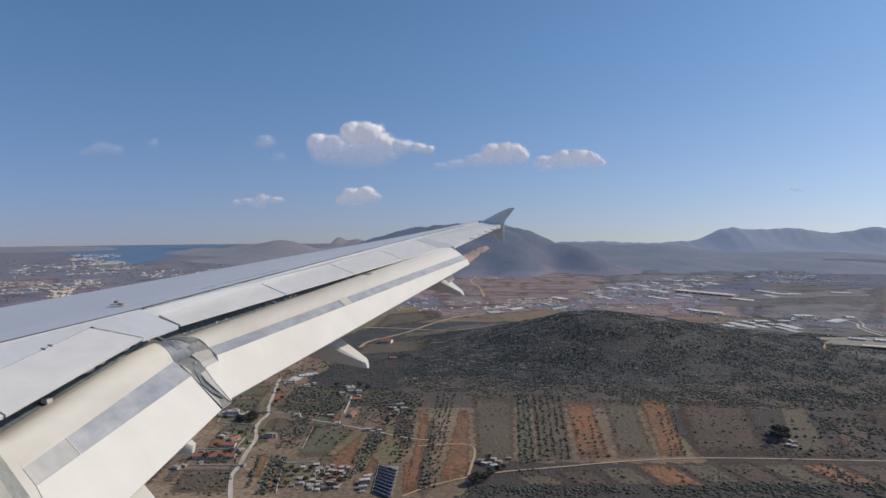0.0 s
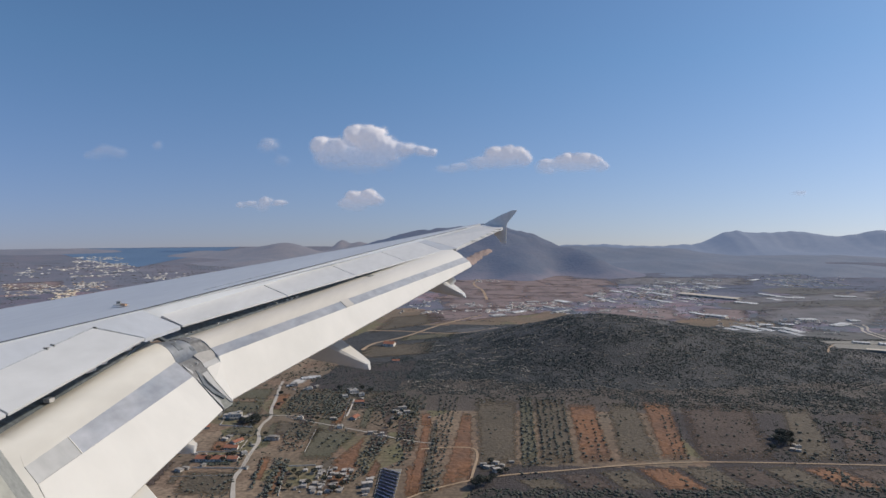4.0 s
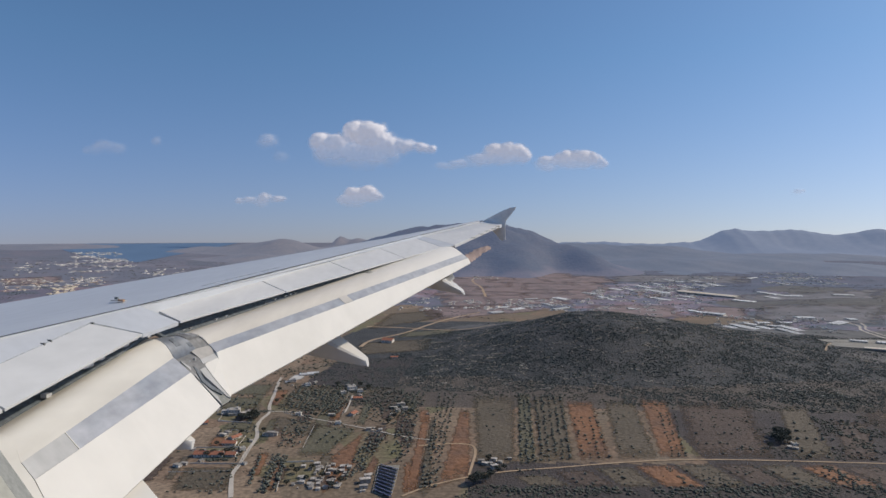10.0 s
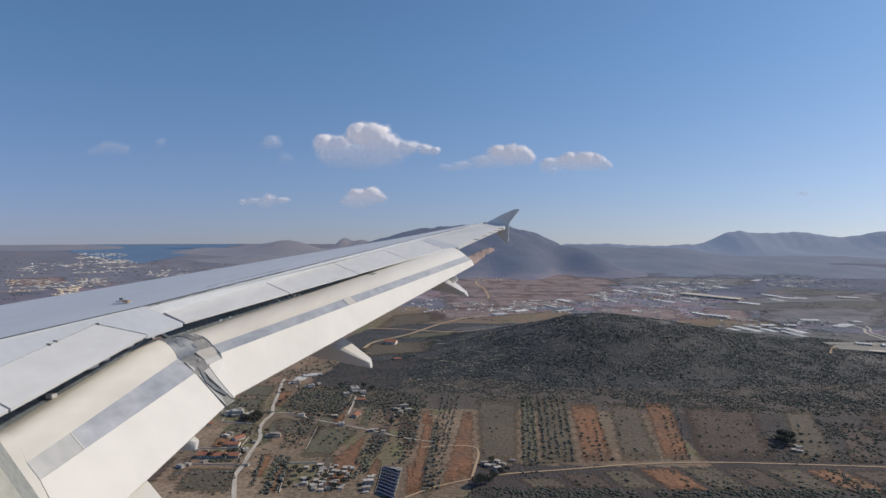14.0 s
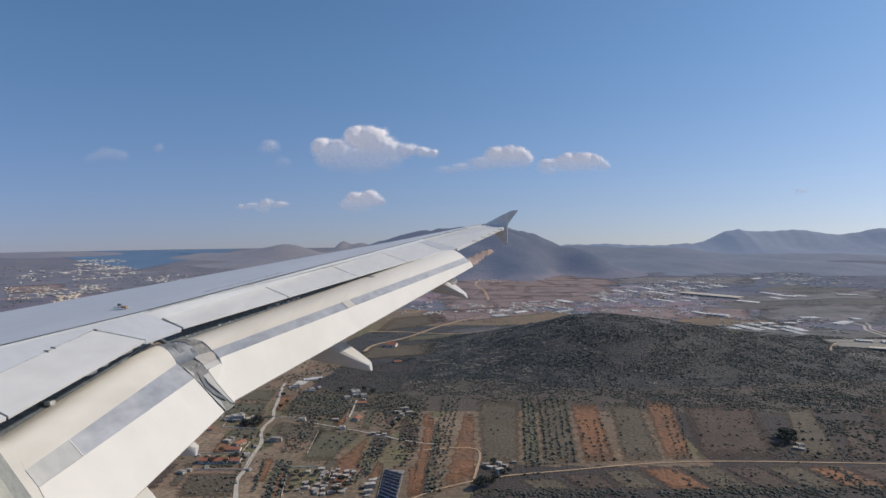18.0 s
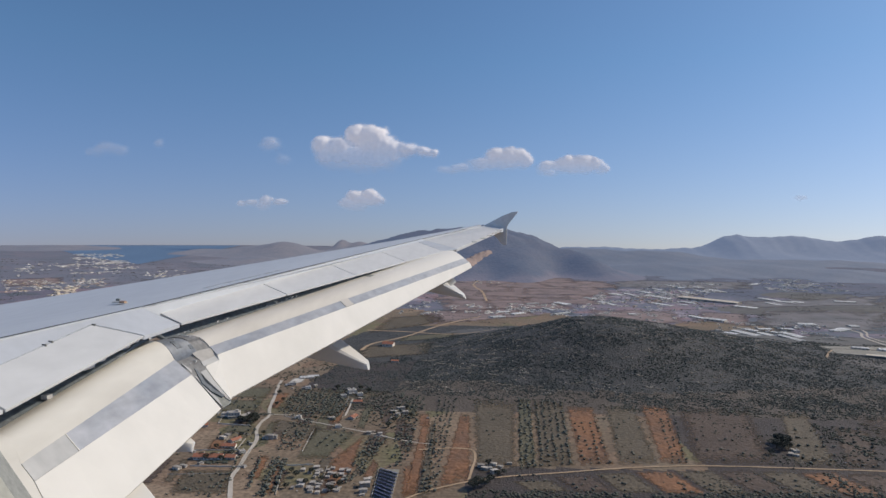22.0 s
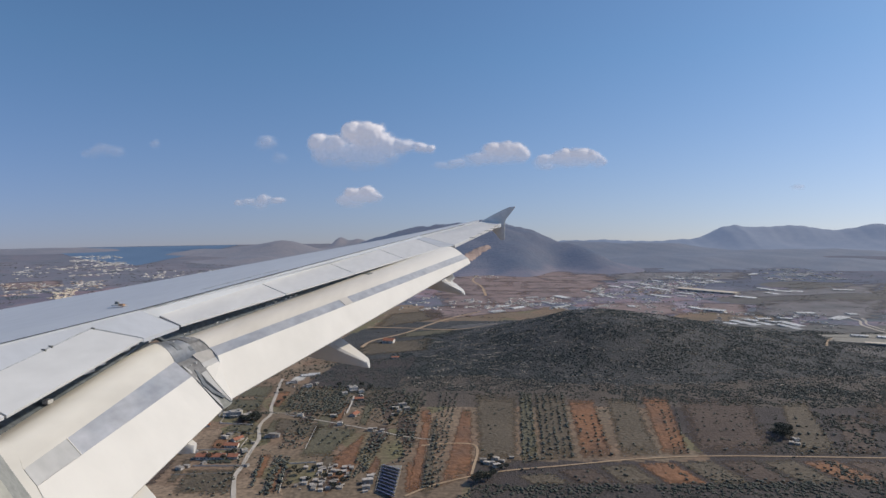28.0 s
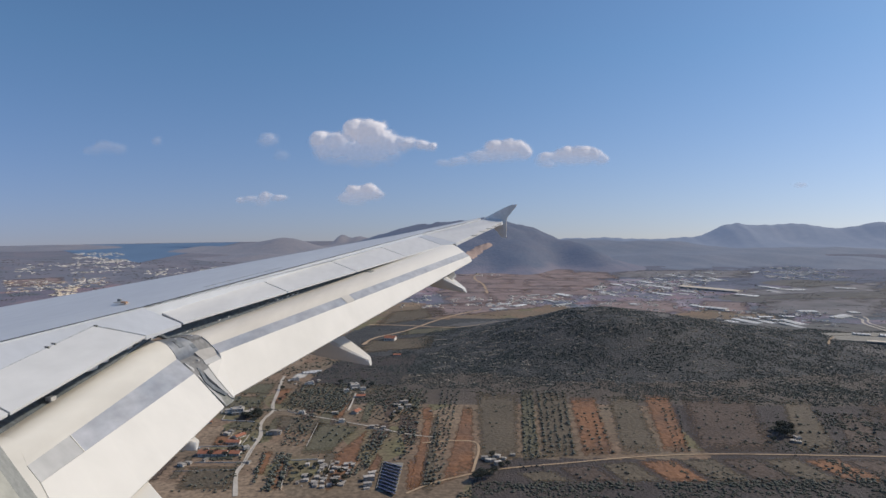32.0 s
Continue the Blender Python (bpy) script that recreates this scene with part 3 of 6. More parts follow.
field("field", (202, 569), (228, 572), (270, 754), (239, 754), M_orange, RED)
field("field", (233, 572), (308, 573), (365, 744), (282, 749), M_brown, "brown field with scattered shrubs")
field("field", (324, 570), (365, 569), (428, 737), (397, 737), M_fallow, GREY)
field("field", (370, 569), (401, 569), (463, 675), (434, 689), M_brown, "brown field with scattered shrubs")
field("field", (-132, 565), (-105, 565), (-85, 641), (-134, 653), M_grass, "dull green meadow beside the track")
field("field", (-93, 486), (-77, 520), (-78, 634), (-99, 565), M_orange, RED)
field("field", (-119, 666), (-110, 666), (-108, 733), (-117, 735), M_orange, RED)
field("field", (-89, 653), (-81, 649), (-79, 731), (-90, 731), M_grass, "dull green meadow beside the track")
field("field", (-159, 520), (-152, 517), (-157, 570), (-167, 574), M_orange, RED)
field("field", (-139, 490), (-134, 490), (-140, 555), (-145, 555), M_orange, RED)
field("field", (-66, 525), (-58, 525), (-55, 557), (-61, 567), M_orange, RED)
field("field", (-219, 581), (-201, 584), (-206, 610), (-224, 611), M_orange, RED)
field("field", (-215, 488), (-169, 490), (-175, 537), (-222, 537), M_fallow, GREY)
field("field", (-224, 634), (-194, 631), (-195, 653), (-224, 653), M_grass, "dull green meadow beside the track")
field("field", (-144, 973), (-22, 1005), (-14, 1107), (-140, 1077), M_fallow, GREY)
field("field", (-85, 1117), (16, 1138), (28, 1194), (-68, 1177), M_grass, "dull green meadow beside the track")
field("field", (-144, 1194), (7, 1354), (-5, 1468), (-118, 1401), M_fallow, GREY)

for k in range(9):
    x0, top = 62 + 37 * k, (529, 540, 549, 554, 558, 560, 560, 559, 558)[k]
    soil = (M_fallow, M_brown, M_fallow, M_orange, M_fallow, M_brown, M_fallow, M_orange, M_brown)[k]
    field("field", (x0 + 12, 506), (x0 + 45, 507), (x0 + 32, top), (x0 - 2, top - 4), soil, (GREY, "brown field with scattered shrubs", RED)[(M_fallow, M_brown, M_orange).index(soil)])
field("field", (400, 500), (620, 496), (640, 556), (404, 556), M_brown, "brown field with scattered shrubs")
field("field", (432, 572), (640, 566), (720, 722), (480, 728), M_brown, "brown field with scattered shrubs")

strip_rng = random.Random(21)
for k in range(30):
    x, y = strip_rng.uniform(-250, -20), strip_rng.uniform(485, 720)
    wide, long, lean = strip_rng.uniform(7, 16), strip_rng.uniform(35, 80), strip_rng.uniform(-0.10, -0.02)
    soil = strip_rng.choice((M_fallow, M_brown, M_brown, M_grass, M_orange))
    sheet("field", [(x, y), (x + wide, y + 2), (x + wide + lean * long, y + long), (x + lean * long, y + long - 2)], soil, "narrow strip of tilled soil between olive rows", "field", lift=0.12 + 0.004 * k, nu=8, nv=16)
LOW, HEATH = "red-brown bare slope below the mountain", "dark heath on a low ridge"
rust_rng = random.Random(8)
for k, (x, y) in enumerate(((110, 1640), (230, 1700), (330, 1800), (130, 1850), (250, 1950), (400, 2020), (120, 2080), (290, 2180), (470, 2230), (150, 2300), (360, 2360))):
    w, h = rust_rng.uniform(150, 210), rust_rng.uniform(150, 220)
    q = [(x + math.cos(a) * w * rust_rng.uniform(0.8, 1.3), y + math.sin(a) * h * rust_rng.uniform(0.8, 1.3)) for a in (-2.4, -0.8, 0.8, 2.4)]
    sheet("field", q, M_rust, LOW, "field", lift=0.3 + 0.02 * k, nu=12, nv=24)
field("field", (312, 1354), (543, 1385), (577, 1583), (364, 1583), M_rust, LOW)
field("field", (568, 1434), (665, 1354), (738, 1533), (648, 1583), M_rust, LOW)
field("field", (-28, 1310), (232, 1468), (225, 1604), (-59, 1505), M_rust, LOW)
field("field", (-1280, 1819), (-1170, 1934), (-1292, 2138), (-1428, 2031), M_rust, LOW)
field("field", (680, 1385), (924, 1310), (1080, 1533), (805, 1583), M_dusk, HEATH)
field("field", (738, 1625), (1144, 1625), (1360, 1934), (842, 1819), M_dusk, HEATH)
field("field", (529, 2138), (1046, 2138), (1192, 2436), (668, 2436), M_dusk, HEATH)

field("field", (-208, 556), (-188, 556), (-194, 575), (-212, 575), M_lawn, "green watered lawn inside a walled garden")
field("field", (-262, 700), (-204, 702), (-215, 745), (-264, 748), M_grass, "dull green meadow beside the track")
field("field", (-262, 756), (-211, 754), (-216, 804), (-248, 803), M_grass, "dull green meadow beside the track")
field("field", (-180, 806), (-62, 792), (-40, 960), (-150, 955), M_lowfloor, "dark scrubby ground at the foot of the hill")
field("field", (-188, 706), (-124, 690), (-66, 795), (-184, 800), M_fallow, GREY)
field("field", (-176, 640), (-128, 612), (-124, 655), (-180, 678), M_fallow, GREY)
field("field", (-206, 810), (-186, 832), (-184, 862), (-202, 853), M_lot, "pale bare lot beside a farm building")

# roads
ribbon("road", [(-162, 478), (-175, 520), (-176, 542), (-179, 574), (-181, 611), (-190, 641), (-192, 666), (-190, 687), (-197, 715), (-204, 763), (-212, 810), (-215, 838)],
       3.6, M_gravel, "pale gravel lane winding between houses")
ribbon("road", [(-190, 691), (-166, 691), (-144, 673), (-122, 662), (-80, 641), (-60, 631), (-47, 622), (-20, 611), (-10, 610)], 1.7, M_gravel,
       "narrow pale track between fields")
ribbon("road", [(-30, 484), (-11, 502), (7, 513), (24, 522), (56, 534), (107, 545), (160, 557), (214, 565), (266, 567), (332, 565), (404, 562)], 2.2,
       M_tan, "tan dirt road across the fields")
ribbon("road", [(-21, 593), (9, 599), (29, 596), (32, 577), (28, 550), (24, 525)], 2.4, M_tan, "tan dirt loop beside red soil")
ribbon("road", [(-108, 758), (-107, 722), (-107, 691)], 2.0, M_gravel, "pale drive to a farmhouse")
ribbon("road", [(-135, 1040), (-122, 1097), (-66, 1171), (2, 1317), (85, 1434)], 6.0, M_tan, "tan country road on the plain")
ribbon("road", [(-148, 1230), (-70, 1218), (36, 1171), (103, 1194)], 6.0, M_tan, "tan country road on the plain")
ribbon("road", [(117, 1717), (118, 1934), (100, 2138), (137, 2388), (128, 2646)], 7.0, M_tan, "tan track winding up to the quarry")
ribbon("road", [(864, 1346), (864, 1303), (832, 1249), (810, 1182), (794, 1122)], 5.0, M_gravel, "pale road curving on the slope")
ribbon("road", [(891, 1339), (877, 1303), (847, 1256), (830, 1200), (818, 1149)], 4.0, M_gravel, "pale road curving on the slope")
ribbon("road", [(605, 989), (634, 1031), (659, 1054), (671, 1040)], 3.0, M_tan, "tan track below the terrace")
ribbon("road", [(426, 1194), (456, 1087), (501, 1077)], 4.0, M_tan, "tan track on the hill crest")


# ---- the wing ----
wing = new("aircraft_wing")
wing.matrix_world = pose(0, 0, ALT, 0, 0, -8)
tagged(wing, "grey airliner wing with white landing flaps fully extended", "aircraft wing")

# chord lines at four stations out along the wing, each (aft, out, up) from the eye
CREST_I, CREST_K, CREST_F, CREST_T = (-7.603, 2.85, -1.387), (-6.398, 4.800, -1.157), (-2.592, 11.400, -0.425), (-1.304, 15.200, -0.127)
DARK_I, DARK_K, DARK_F, DARK_T = (-3.095, 2.850, -0.756), (-3.193, 4.800, -0.774), (-2.041, 11.400, -0.376), (-1.249, 15.200, -0.140)
HINGE_K, HINGE_F, HINGE_T = (-3.232, 5.000, -0.829), (-1.978, 11.400, -0.402), (-1.208, 15.200, -0.153)
TE_K, TE_F, TE_T = (-2.964, 5.000, -0.940), (-1.519, 11.400, -0.554), (-0.720, 15.200, -0.197)
AIL_H, AIL_TE = (-1.965, 11.500, -0.401), (-1.397, 11.500, -0.544)


def box_ring(crest, dark, depth):
    c, d = Vector(crest), Vector(dark)
    mid1, mid2 = c.lerp(d, 0.35), c.lerp(d, 0.7)
    return [d, mid2 + Vector((0, 0, 0.012)), mid1 + Vector((0, 0, 0.015)), c, c + Vector((-0.28, 0, -0.06)) * (depth / 0.5), c + Vector((-0.42, 0, -0.2)) * (depth / 0.5),
            c + Vector((-0.25, 0, -0.36)) * (depth / 0.5), mid1 - Vector((0, 0, depth)), d - Vector((0, 0, depth * 0.6))]


root_c, root_d = tuple(np.array(CREST_I) * 2 - np.array(CREST_K)), tuple(np.array(DARK_I) * 2 - np.array(DARK_K))
part("upper_skin", loft([box_ring(root_c, root_d, 0.6), box_ring(CREST_I, DARK_I, 0.55), box_ring(CREST_K, DARK_K, 0.5), box_ring(lerp(CREST_K, CREST_F, 0.5), lerp(DARK_K, DARK_F, 0.5), 0.42), box_ring(CREST_F, DARK_F, 0.3), box_ring(CREST_T, DARK_T, 0.14)]),
     M_skin, wing, "blue-grey painted skin", smooth=True)

# fixed trailing panel inboard, then the spoilers, aileron
DROP = (0, 0, -0.005)
for q in (((-3.095, 2.850, -0.765), (-2.853, 2.639, -0.898), (-3.116, 4.100, -0.799), (-3.188, 4.800, -0.783)), ((-3.188, 4.800, -0.783), (-3.116, 4.100, -0.799), (-2.910, 4.408, -0.931), (-2.945, 4.951, -0.931))):
    part("shroud_panel", slab(*[tuple(np.array(p) + DROP) for p in q], 0.03, 0.001), M_panel, wing, "blue-grey fixed panel")
part("spoiler", slab((-2.837, 2.604, -0.906), (-2.628, 2.661, -1.030), (-2.651, 2.835, -1.023), (-2.874, 2.793, -0.892), 0.018, 0.003), M_spoil_in, wing, "pale grey hinged panel")
part("spoiler", slab((-2.878, 2.807, -0.890), (-2.653, 2.851, -1.023), (-2.908, 4.390, -0.932), (-3.101, 4.079, -0.808), 0.018, 0.003), M_spoil_in, wing, "pale grey hinged panel")
cuts = [0.0, 0.235, 0.470, 0.710, 0.955]
for k0, k1 in zip(cuts, cuts[1:]):
    g = 0.0014
    part("spoiler", slab(lerp(HINGE_K, HINGE_F, k0 + g), lerp(TE_K, TE_F, k0 + g), lerp(TE_K, TE_F, k1 - g), lerp(HINGE_K, HINGE_F, k1 - g), 0.018, 0.003), M_spoil, wing, "pale grey hinged panel")
part("shroud_panel", slab(lerp(HINGE_K, HINGE_F, 0.957), lerp(TE_K, TE_F, 0.957), AIL_TE, AIL_H, 0.018, 0.002), M_panel, wing, "blue-grey fixed panel")
part("aileron", slab(lerp(AIL_H, HINGE_T, 0.004), lerp(AIL_TE, TE_T, 0.004), lerp(AIL_TE, TE_T, 0.93), lerp(AIL_H, HINGE_T, 0.93), 0.06), M_spoil, wing, "pale grey aileron")
part("tip_cap", slab(lerp(AIL_H, HINGE_T, 0.935), lerp(AIL_TE, TE_T, 0.935), TE_T, HINGE_T, 0.08), M_skin, wing)
# dark joint ahead of the spoilers
part("edge_strip", slab(DARK_K, HINGE_K, HINGE_F, DARK_F, 0.02, 0.002), M_skin, wing)


def joint(a, b, wide):
    a, b = Vector(a), Vector(b)
    up = Vector((0, 0, 0.002))
    side = (b - a).cross(Vector((0, 0, 1))).normalized() * wide
    return slab(tuple(a + up), tuple(a + up + side), tuple(b + up + side), tuple(b + up), 0.006, 0.0005)


part("seam", joint((-2.880, 2.812, -0.889), (-3.106, 4.086, -0.805), 0.0015), M_stencil, wing, "dark seam line")
part("seam", joint((-3.111, 4.093, -0.802), (-2.912, 4.403, -0.930), 0.0015), M_stencil, wing, "dark seam line")
part("seam", joint(DARK_I, DARK_K, 0.004), M_line, wing, "dark seam line")
part("seam", joint(DARK_K, DARK_F, 0.005), M_line, wing, "dark seam line")
part("seam", joint(DARK_F, lerp(DARK_F, DARK_T, 0.7), 0.005), M_line, wing, "dark seam line")


def plate(points, thick, width=0.002):
    """A flat fitting with the outline given, thick below it."""
    top = [Vector(p) for p in points]
    n = Vector((0, 0, 0))
    for p, q in zip(top, top[1:] + top[:1]):
        n += p.cross(q)
    n = n.normalized() * (thick if n.z > 0 else -thick)
    bm = bmesh.new()
    a, b = [bm.verts.new(p) for p in top], [bm.verts.new(p - n) for p in top]
    bm.faces.new(a)
    bm.faces.new(b[::-1])
    for i in range(len(a)):
        j = (i + 1) % len(a)
        bm.faces.new((a[i], b[i], b[j], a[j]))
    bmesh.ops.recalc_face_normals(bm, faces=bm.faces)
    return soften(bm, width, 40)


# flaps: rings from the hidden nose over the top to the trailing edge and back below
def flap_ring(front, a, b, te, sag):
    f, a, b, te = Vector(front), Vector(a), Vector(b), Vector(te)
    nose = f + Vector((-0.28, 0, -0.13)) * sag
    arch = [f.lerp(a, k) + Vector((0.02, 0, 0.05)) * sag * 4 * k * (1 - k) for k in (0.15, 0.3, 0.45, 0.6, 0.75, 0.88)]
    return [nose, f.lerp(nose, 0.5) + Vector((0, 0, 0.015)), f, *arch, a, b, te, te + Vector((-0.01, 0, -0.015)), b + Vector((-0.10, 0, -0.09)) * sag,
            a + Vector((-0.12, 0, -0.14)) * sag, f + Vector((-0.1, 0, -0.2)) * sag, nose + Vector((0.02, 0, -0.12)) * sag]


def cut_ring(ring, i0, i1, lift):
    """A thin plate over the stretch i0..i1 of a ring."""
    top = [Vector(p) for p in ring[i0:i1 + 1]]
    n = (top[-1] - top[0]).cross(Vector((0, 1, 0)))
    n = n.normalized() * (1 if n.z > 0 else -1)
    return [p + n * lift for p in top] + [p - n * 0.01 for p in reversed(top)]


def flap(name, label, inner, outer, steps, material_top):
    """A flap under the wing: the body, the bare metal strip and the white rear panel."""
    rings = []
    for k in range(steps + 1):
        rings.append([Vector(p).lerp(Vector(q), k / steps) for p, q in zip(inner, outer)])
    body = part(name, loft(rings), material_top, wing, label, smooth=True)
    part("metal_strip", loft([cut_ring(r, 9, 10, 0.004) for r in rings]), M_strip, body, "bare dull metal strip")
    part("rear_panel", loft([cut_ring(r, 10, 11, 0.006) for r in rings]), M_white, body, "bright white rear panel")
    return body


IN_A = flap_ring((-2.700, 2.850, -1.160), (-2.569, 2.850, -1.304), (-2.495, 2.850, -1.388), (-2.303, 2.850, -1.726), 0.8)
IN_B = flap_ring((-3.075, 4.700, -1.038), (-2.890, 4.780, -1.203), (-2.744, 4.780, -1.320), (-2.484, 4.780, -1.585), 1.0)
inboard_flap = flap("inboard_flap", "cream-white extended flap near the fuselage", IN_A, IN_B, 6, M_cream)
OUT_A = flap_ring((-3.007, 5.050, -1.067), (-2.781, 5.150, -1.161), (-2.697, 5.120, -1.221), (-2.535, 5.030, -1.572), 1.0)
OUT_B = flap_ring((-1.561, 11.400, -0.537), (-1.239, 11.400, -0.707), (-1.146, 11.400, -0.777), (-1.095, 11.400, -0.869), 0.5)
outboard_flap = flap("outboard_flap", "cream-white extended flap on the outer wing", OUT_A, OUT_B, 10, M_beige)
sj = [[Vector(p).lerp(Vector(q), k) for p, q in zip(OUT_A, OUT_B)] for k in (0.335, 0.362)]
part("strip_joint", loft([cut_ring(r, 9, 10, 0.010) for r in sj]), M_beige, outboard_flap, "painted joint across the metal strip")
div = [IN_A[i].lerp(IN_B[i], 0.20) for i in range(17)]
part("seam", loft([[p + Vector((0, s, 0)) for p in cut_ring(div, 9, 10, 0.009)] for s in (-0.0035, 0.0035)]), M_white, inboard_flap, "white joint")
inner_strip = [[IN_A[i].lerp(IN_B[i], k) for i in range(17)] for k in (0.0, 0.06, 0.13, 0.197)]
part("metal_strip", loft([cut_ring(r, 9, 10, 0.006) for r in inner_strip]), M_strip_worn, inboard_flap, "pale worn metal strip")
part("flap_tab", slab((-1.468, 10.400, -1.065), (-1.330, 10.500, -0.949), (-1.260, 10.400, -1.023), (-1.350, 10.300, -1.109), 0.03, 0.004), M_white, outboard_flap, "white corner tab")
part("flap_tab", slab((-2.472, 3.420, -1.762), (-2.419, 3.640, -1.707), (-2.251, 3.600, -1.839), (-2.320, 3.380, -1.895), 0.03), M_white, inboard_flap, "white corner tab")
# dark sheets in the cove behind the spoilers, the gap's shade put into their colour
part("cove_shade", slab(tuple(np.array((-3.061, 2.850, -0.960)) + (0.05, 0, -0.16)), tuple(np.array((-2.700, 2.850, -1.160)) + (0.02, 0, -0.07)), tuple(np.array((-3.075, 4.700, -1.038)) + (0.02, 0, -0.07)), tuple(np.array((-3.133, 4.800, -0.801)) + (0, 0, -0.16)), 0.03), M_dark, wing, "dark sheet painted as the shade under the spoilers")
part("cove_shade", slab(tuple(np.array(HINGE_K) + (0, -0.1, -0.14)), tuple(np.array((-3.007, 5.050, -1.067)) + (0.02, -0.1, -0.05)), tuple(np.array((-1.561, 11.400, -0.537)) + (0.02, 0, -0.03)), tuple(np.array(HINGE_F) + (0, 0, -0.08)), 0.03), M_dark, wing, "dark sheet painted as the shade under the spoilers")
# flap end that carries the flap's curve inboard, then the cabin window's edge, placed out at the wing root
curve = [Vector(p) for p in IN_A[1:12]]
part("flap_end", loft([[p + Vector((0, -s, d)) for s, d in ((0.003, 0.0075), (0.16, 0.0075), (0.16, -0.1), (0.003, -0.1))] for p in curve]), M_cream, inboard_flap, "cream rounded flap end", smooth=True)
# seal and trim of the cabin window, stood in by plates further out
part("window_seal", plate([(-2.679, 2.6, -0.839), (-2.108, 2.6, -1.565), (-2.08, 2.45, -1.482), (-2.622, 2.45, -0.795)], 0.05, 0.006), M_rubber, wing, "dull grey-green rubber seal of the cabin window edge")
part("window_trim", plate([(-2.617, 2.44, -0.777), (-2.055, 2.44, -1.487), (-2.142, 1.8, -1.149), (-2.339, 1.8, -0.591)], 0.05, 0.006), M_trim, wing, "pale grey-green trim of the cabin window edge")

# worn metal track that bridges the two flaps
def bridge(f0, f1, i0, i1, lift, deep):
    rings = []
    for i in range(i0, i1 + 1):
        p, q = Vector(IN_B[i]), Vector(OUT_A[i])
        if i == 11:
            p, q = Vector(IN_B[10]).lerp(p, 0.9), Vector(OUT_A[10]).lerp(q, 0.9)
        a, b = p.lerp(q, f0), p.lerp(q, f1)
        rings.append([a + Vector((0, 0, lift)), b + Vector((0, 0, lift)), b + Vector((0, 0, lift - deep)), a + Vector((0, 0, lift - deep))])
    return loft(rings)


track = part("flap_track", bridge(-0.02, 1.02, 1, 11, -0.020, 0.06), M_track, wing, "worn grey metal track", smooth=True)
part("track_cover", bridge(0.02, 0.62, 2, 9, -0.004, 0.03), M_cover, track, "blue-grey curved cover", smooth=True)
part("track_hood", bridge(0.62, 0.98, 2, 6, 0.003, 0.03), M_track, track, "grey curved hood", smooth=True)
part("hood_edge", bridge(0.80, 0.86, 3, 5, 0.010, 0.02), M_chrome, track, "bright worn edge", smooth=True)
part("flap_shoulder", plate([(-2.833, 4.953, -1.182), (-2.821, 5.014, -1.170), (-2.771, 5.133, -1.166), (-2.704, 5.143, -1.228), (-2.748, 4.973, -1.258)], 0.03), M_shoulder, outboard_flap, "cream inner shoulder of the flap")
part("panel_corner", plate([(-2.722, 4.962, -1.286), (-2.670, 5.120, -1.262), (-2.600, 5.070, -1.400), (-2.515, 5.030, -1.566), (-2.478, 4.950, -1.556), (-2.520, 4.945, -1.508), (-2.634, 4.950, -1.389)], 0.02), M_white, outboard_flap, "bright white panel corner")
part("shoulder_plate", plate([(-2.755, 4.958, -1.250), (-2.706, 5.127, -1.228), (-2.675, 5.147, -1.248), (-2.674, 5.105, -1.268), (-2.724, 4.948, -1.283)], 0.02), M_strip_worn, outboard_flap, "worn brownish corner plate")
# slots are dark plates laid on the track, recess shade in their colour
part("track_slot", bridge(0.22, 0.36, 5, 7, 0.003, 0.012), M_dark, track, "dark slot")
part("track_slot", bridge(0.52, 0.60, 7, 8, 0.003, 0.012), M_dark, track, "dark slot")
part("track_slot", plate([(-2.761, 4.861, -1.285), (-2.740, 4.875, -1.300), (-2.656, 4.857, -1.392), (-2.587, 4.876, -1.455), (-2.518, 4.917, -1.511), (-2.523, 4.887, -1.517), (-2.596, 4.837, -1.459), (-2.667, 4.822, -1.392)], 0.02, 0.001), M_dark, track, "dark slot")
part("track_rail", plate([(-2.843, 4.804, -1.232), (-2.784, 4.839, -1.281), (-2.714, 4.837, -1.353), (-2.614, 4.833, -1.456), (-2.545, 4.852, -1.520), (-2.493, 4.827, -1.580), (-2.568, 4.820, -1.507), (-2.654, 4.817, -1.420), (-2.740, 4.822, -1.331)], 0.03, 0.001), M_strip_worn, track, "worn rail")
part("track_rail", plate([(-2.747, 4.897, -1.293), (-2.732, 4.962, -1.284), (-2.631, 4.941, -1.395), (-2.517, 4.935, -1.513), (-2.472, 4.934, -1.559), (-2.500, 4.919, -1.537), (-2.590, 4.903, -1.450), (-2.671, 4.887, -1.373)], 0.03, 0.001), M_strip_worn, track, "pale worn rail")
part("tail_bracket", plate([(-2.616, 4.838, -1.460), (-2.526, 4.931, -1.520), (-2.473, 4.945, -1.570), (-2.474, 4.906, -1.582), (-2.492, 4.824, -1.592), (-2.550, 4.823, -1.533)], 0.05), M_seal, track, "dark grey bracket")
for q in ((-2.964, 4.884, -1.060), (-2.812, 4.880, -1.255), (-2.790, 4.930, -1.240)):
    part("rivet_head", soften(boxed(-0.010, 0.010, -0.010, 0.010, -0.01, 0.008), 0.003), M_chrome, track).location = q


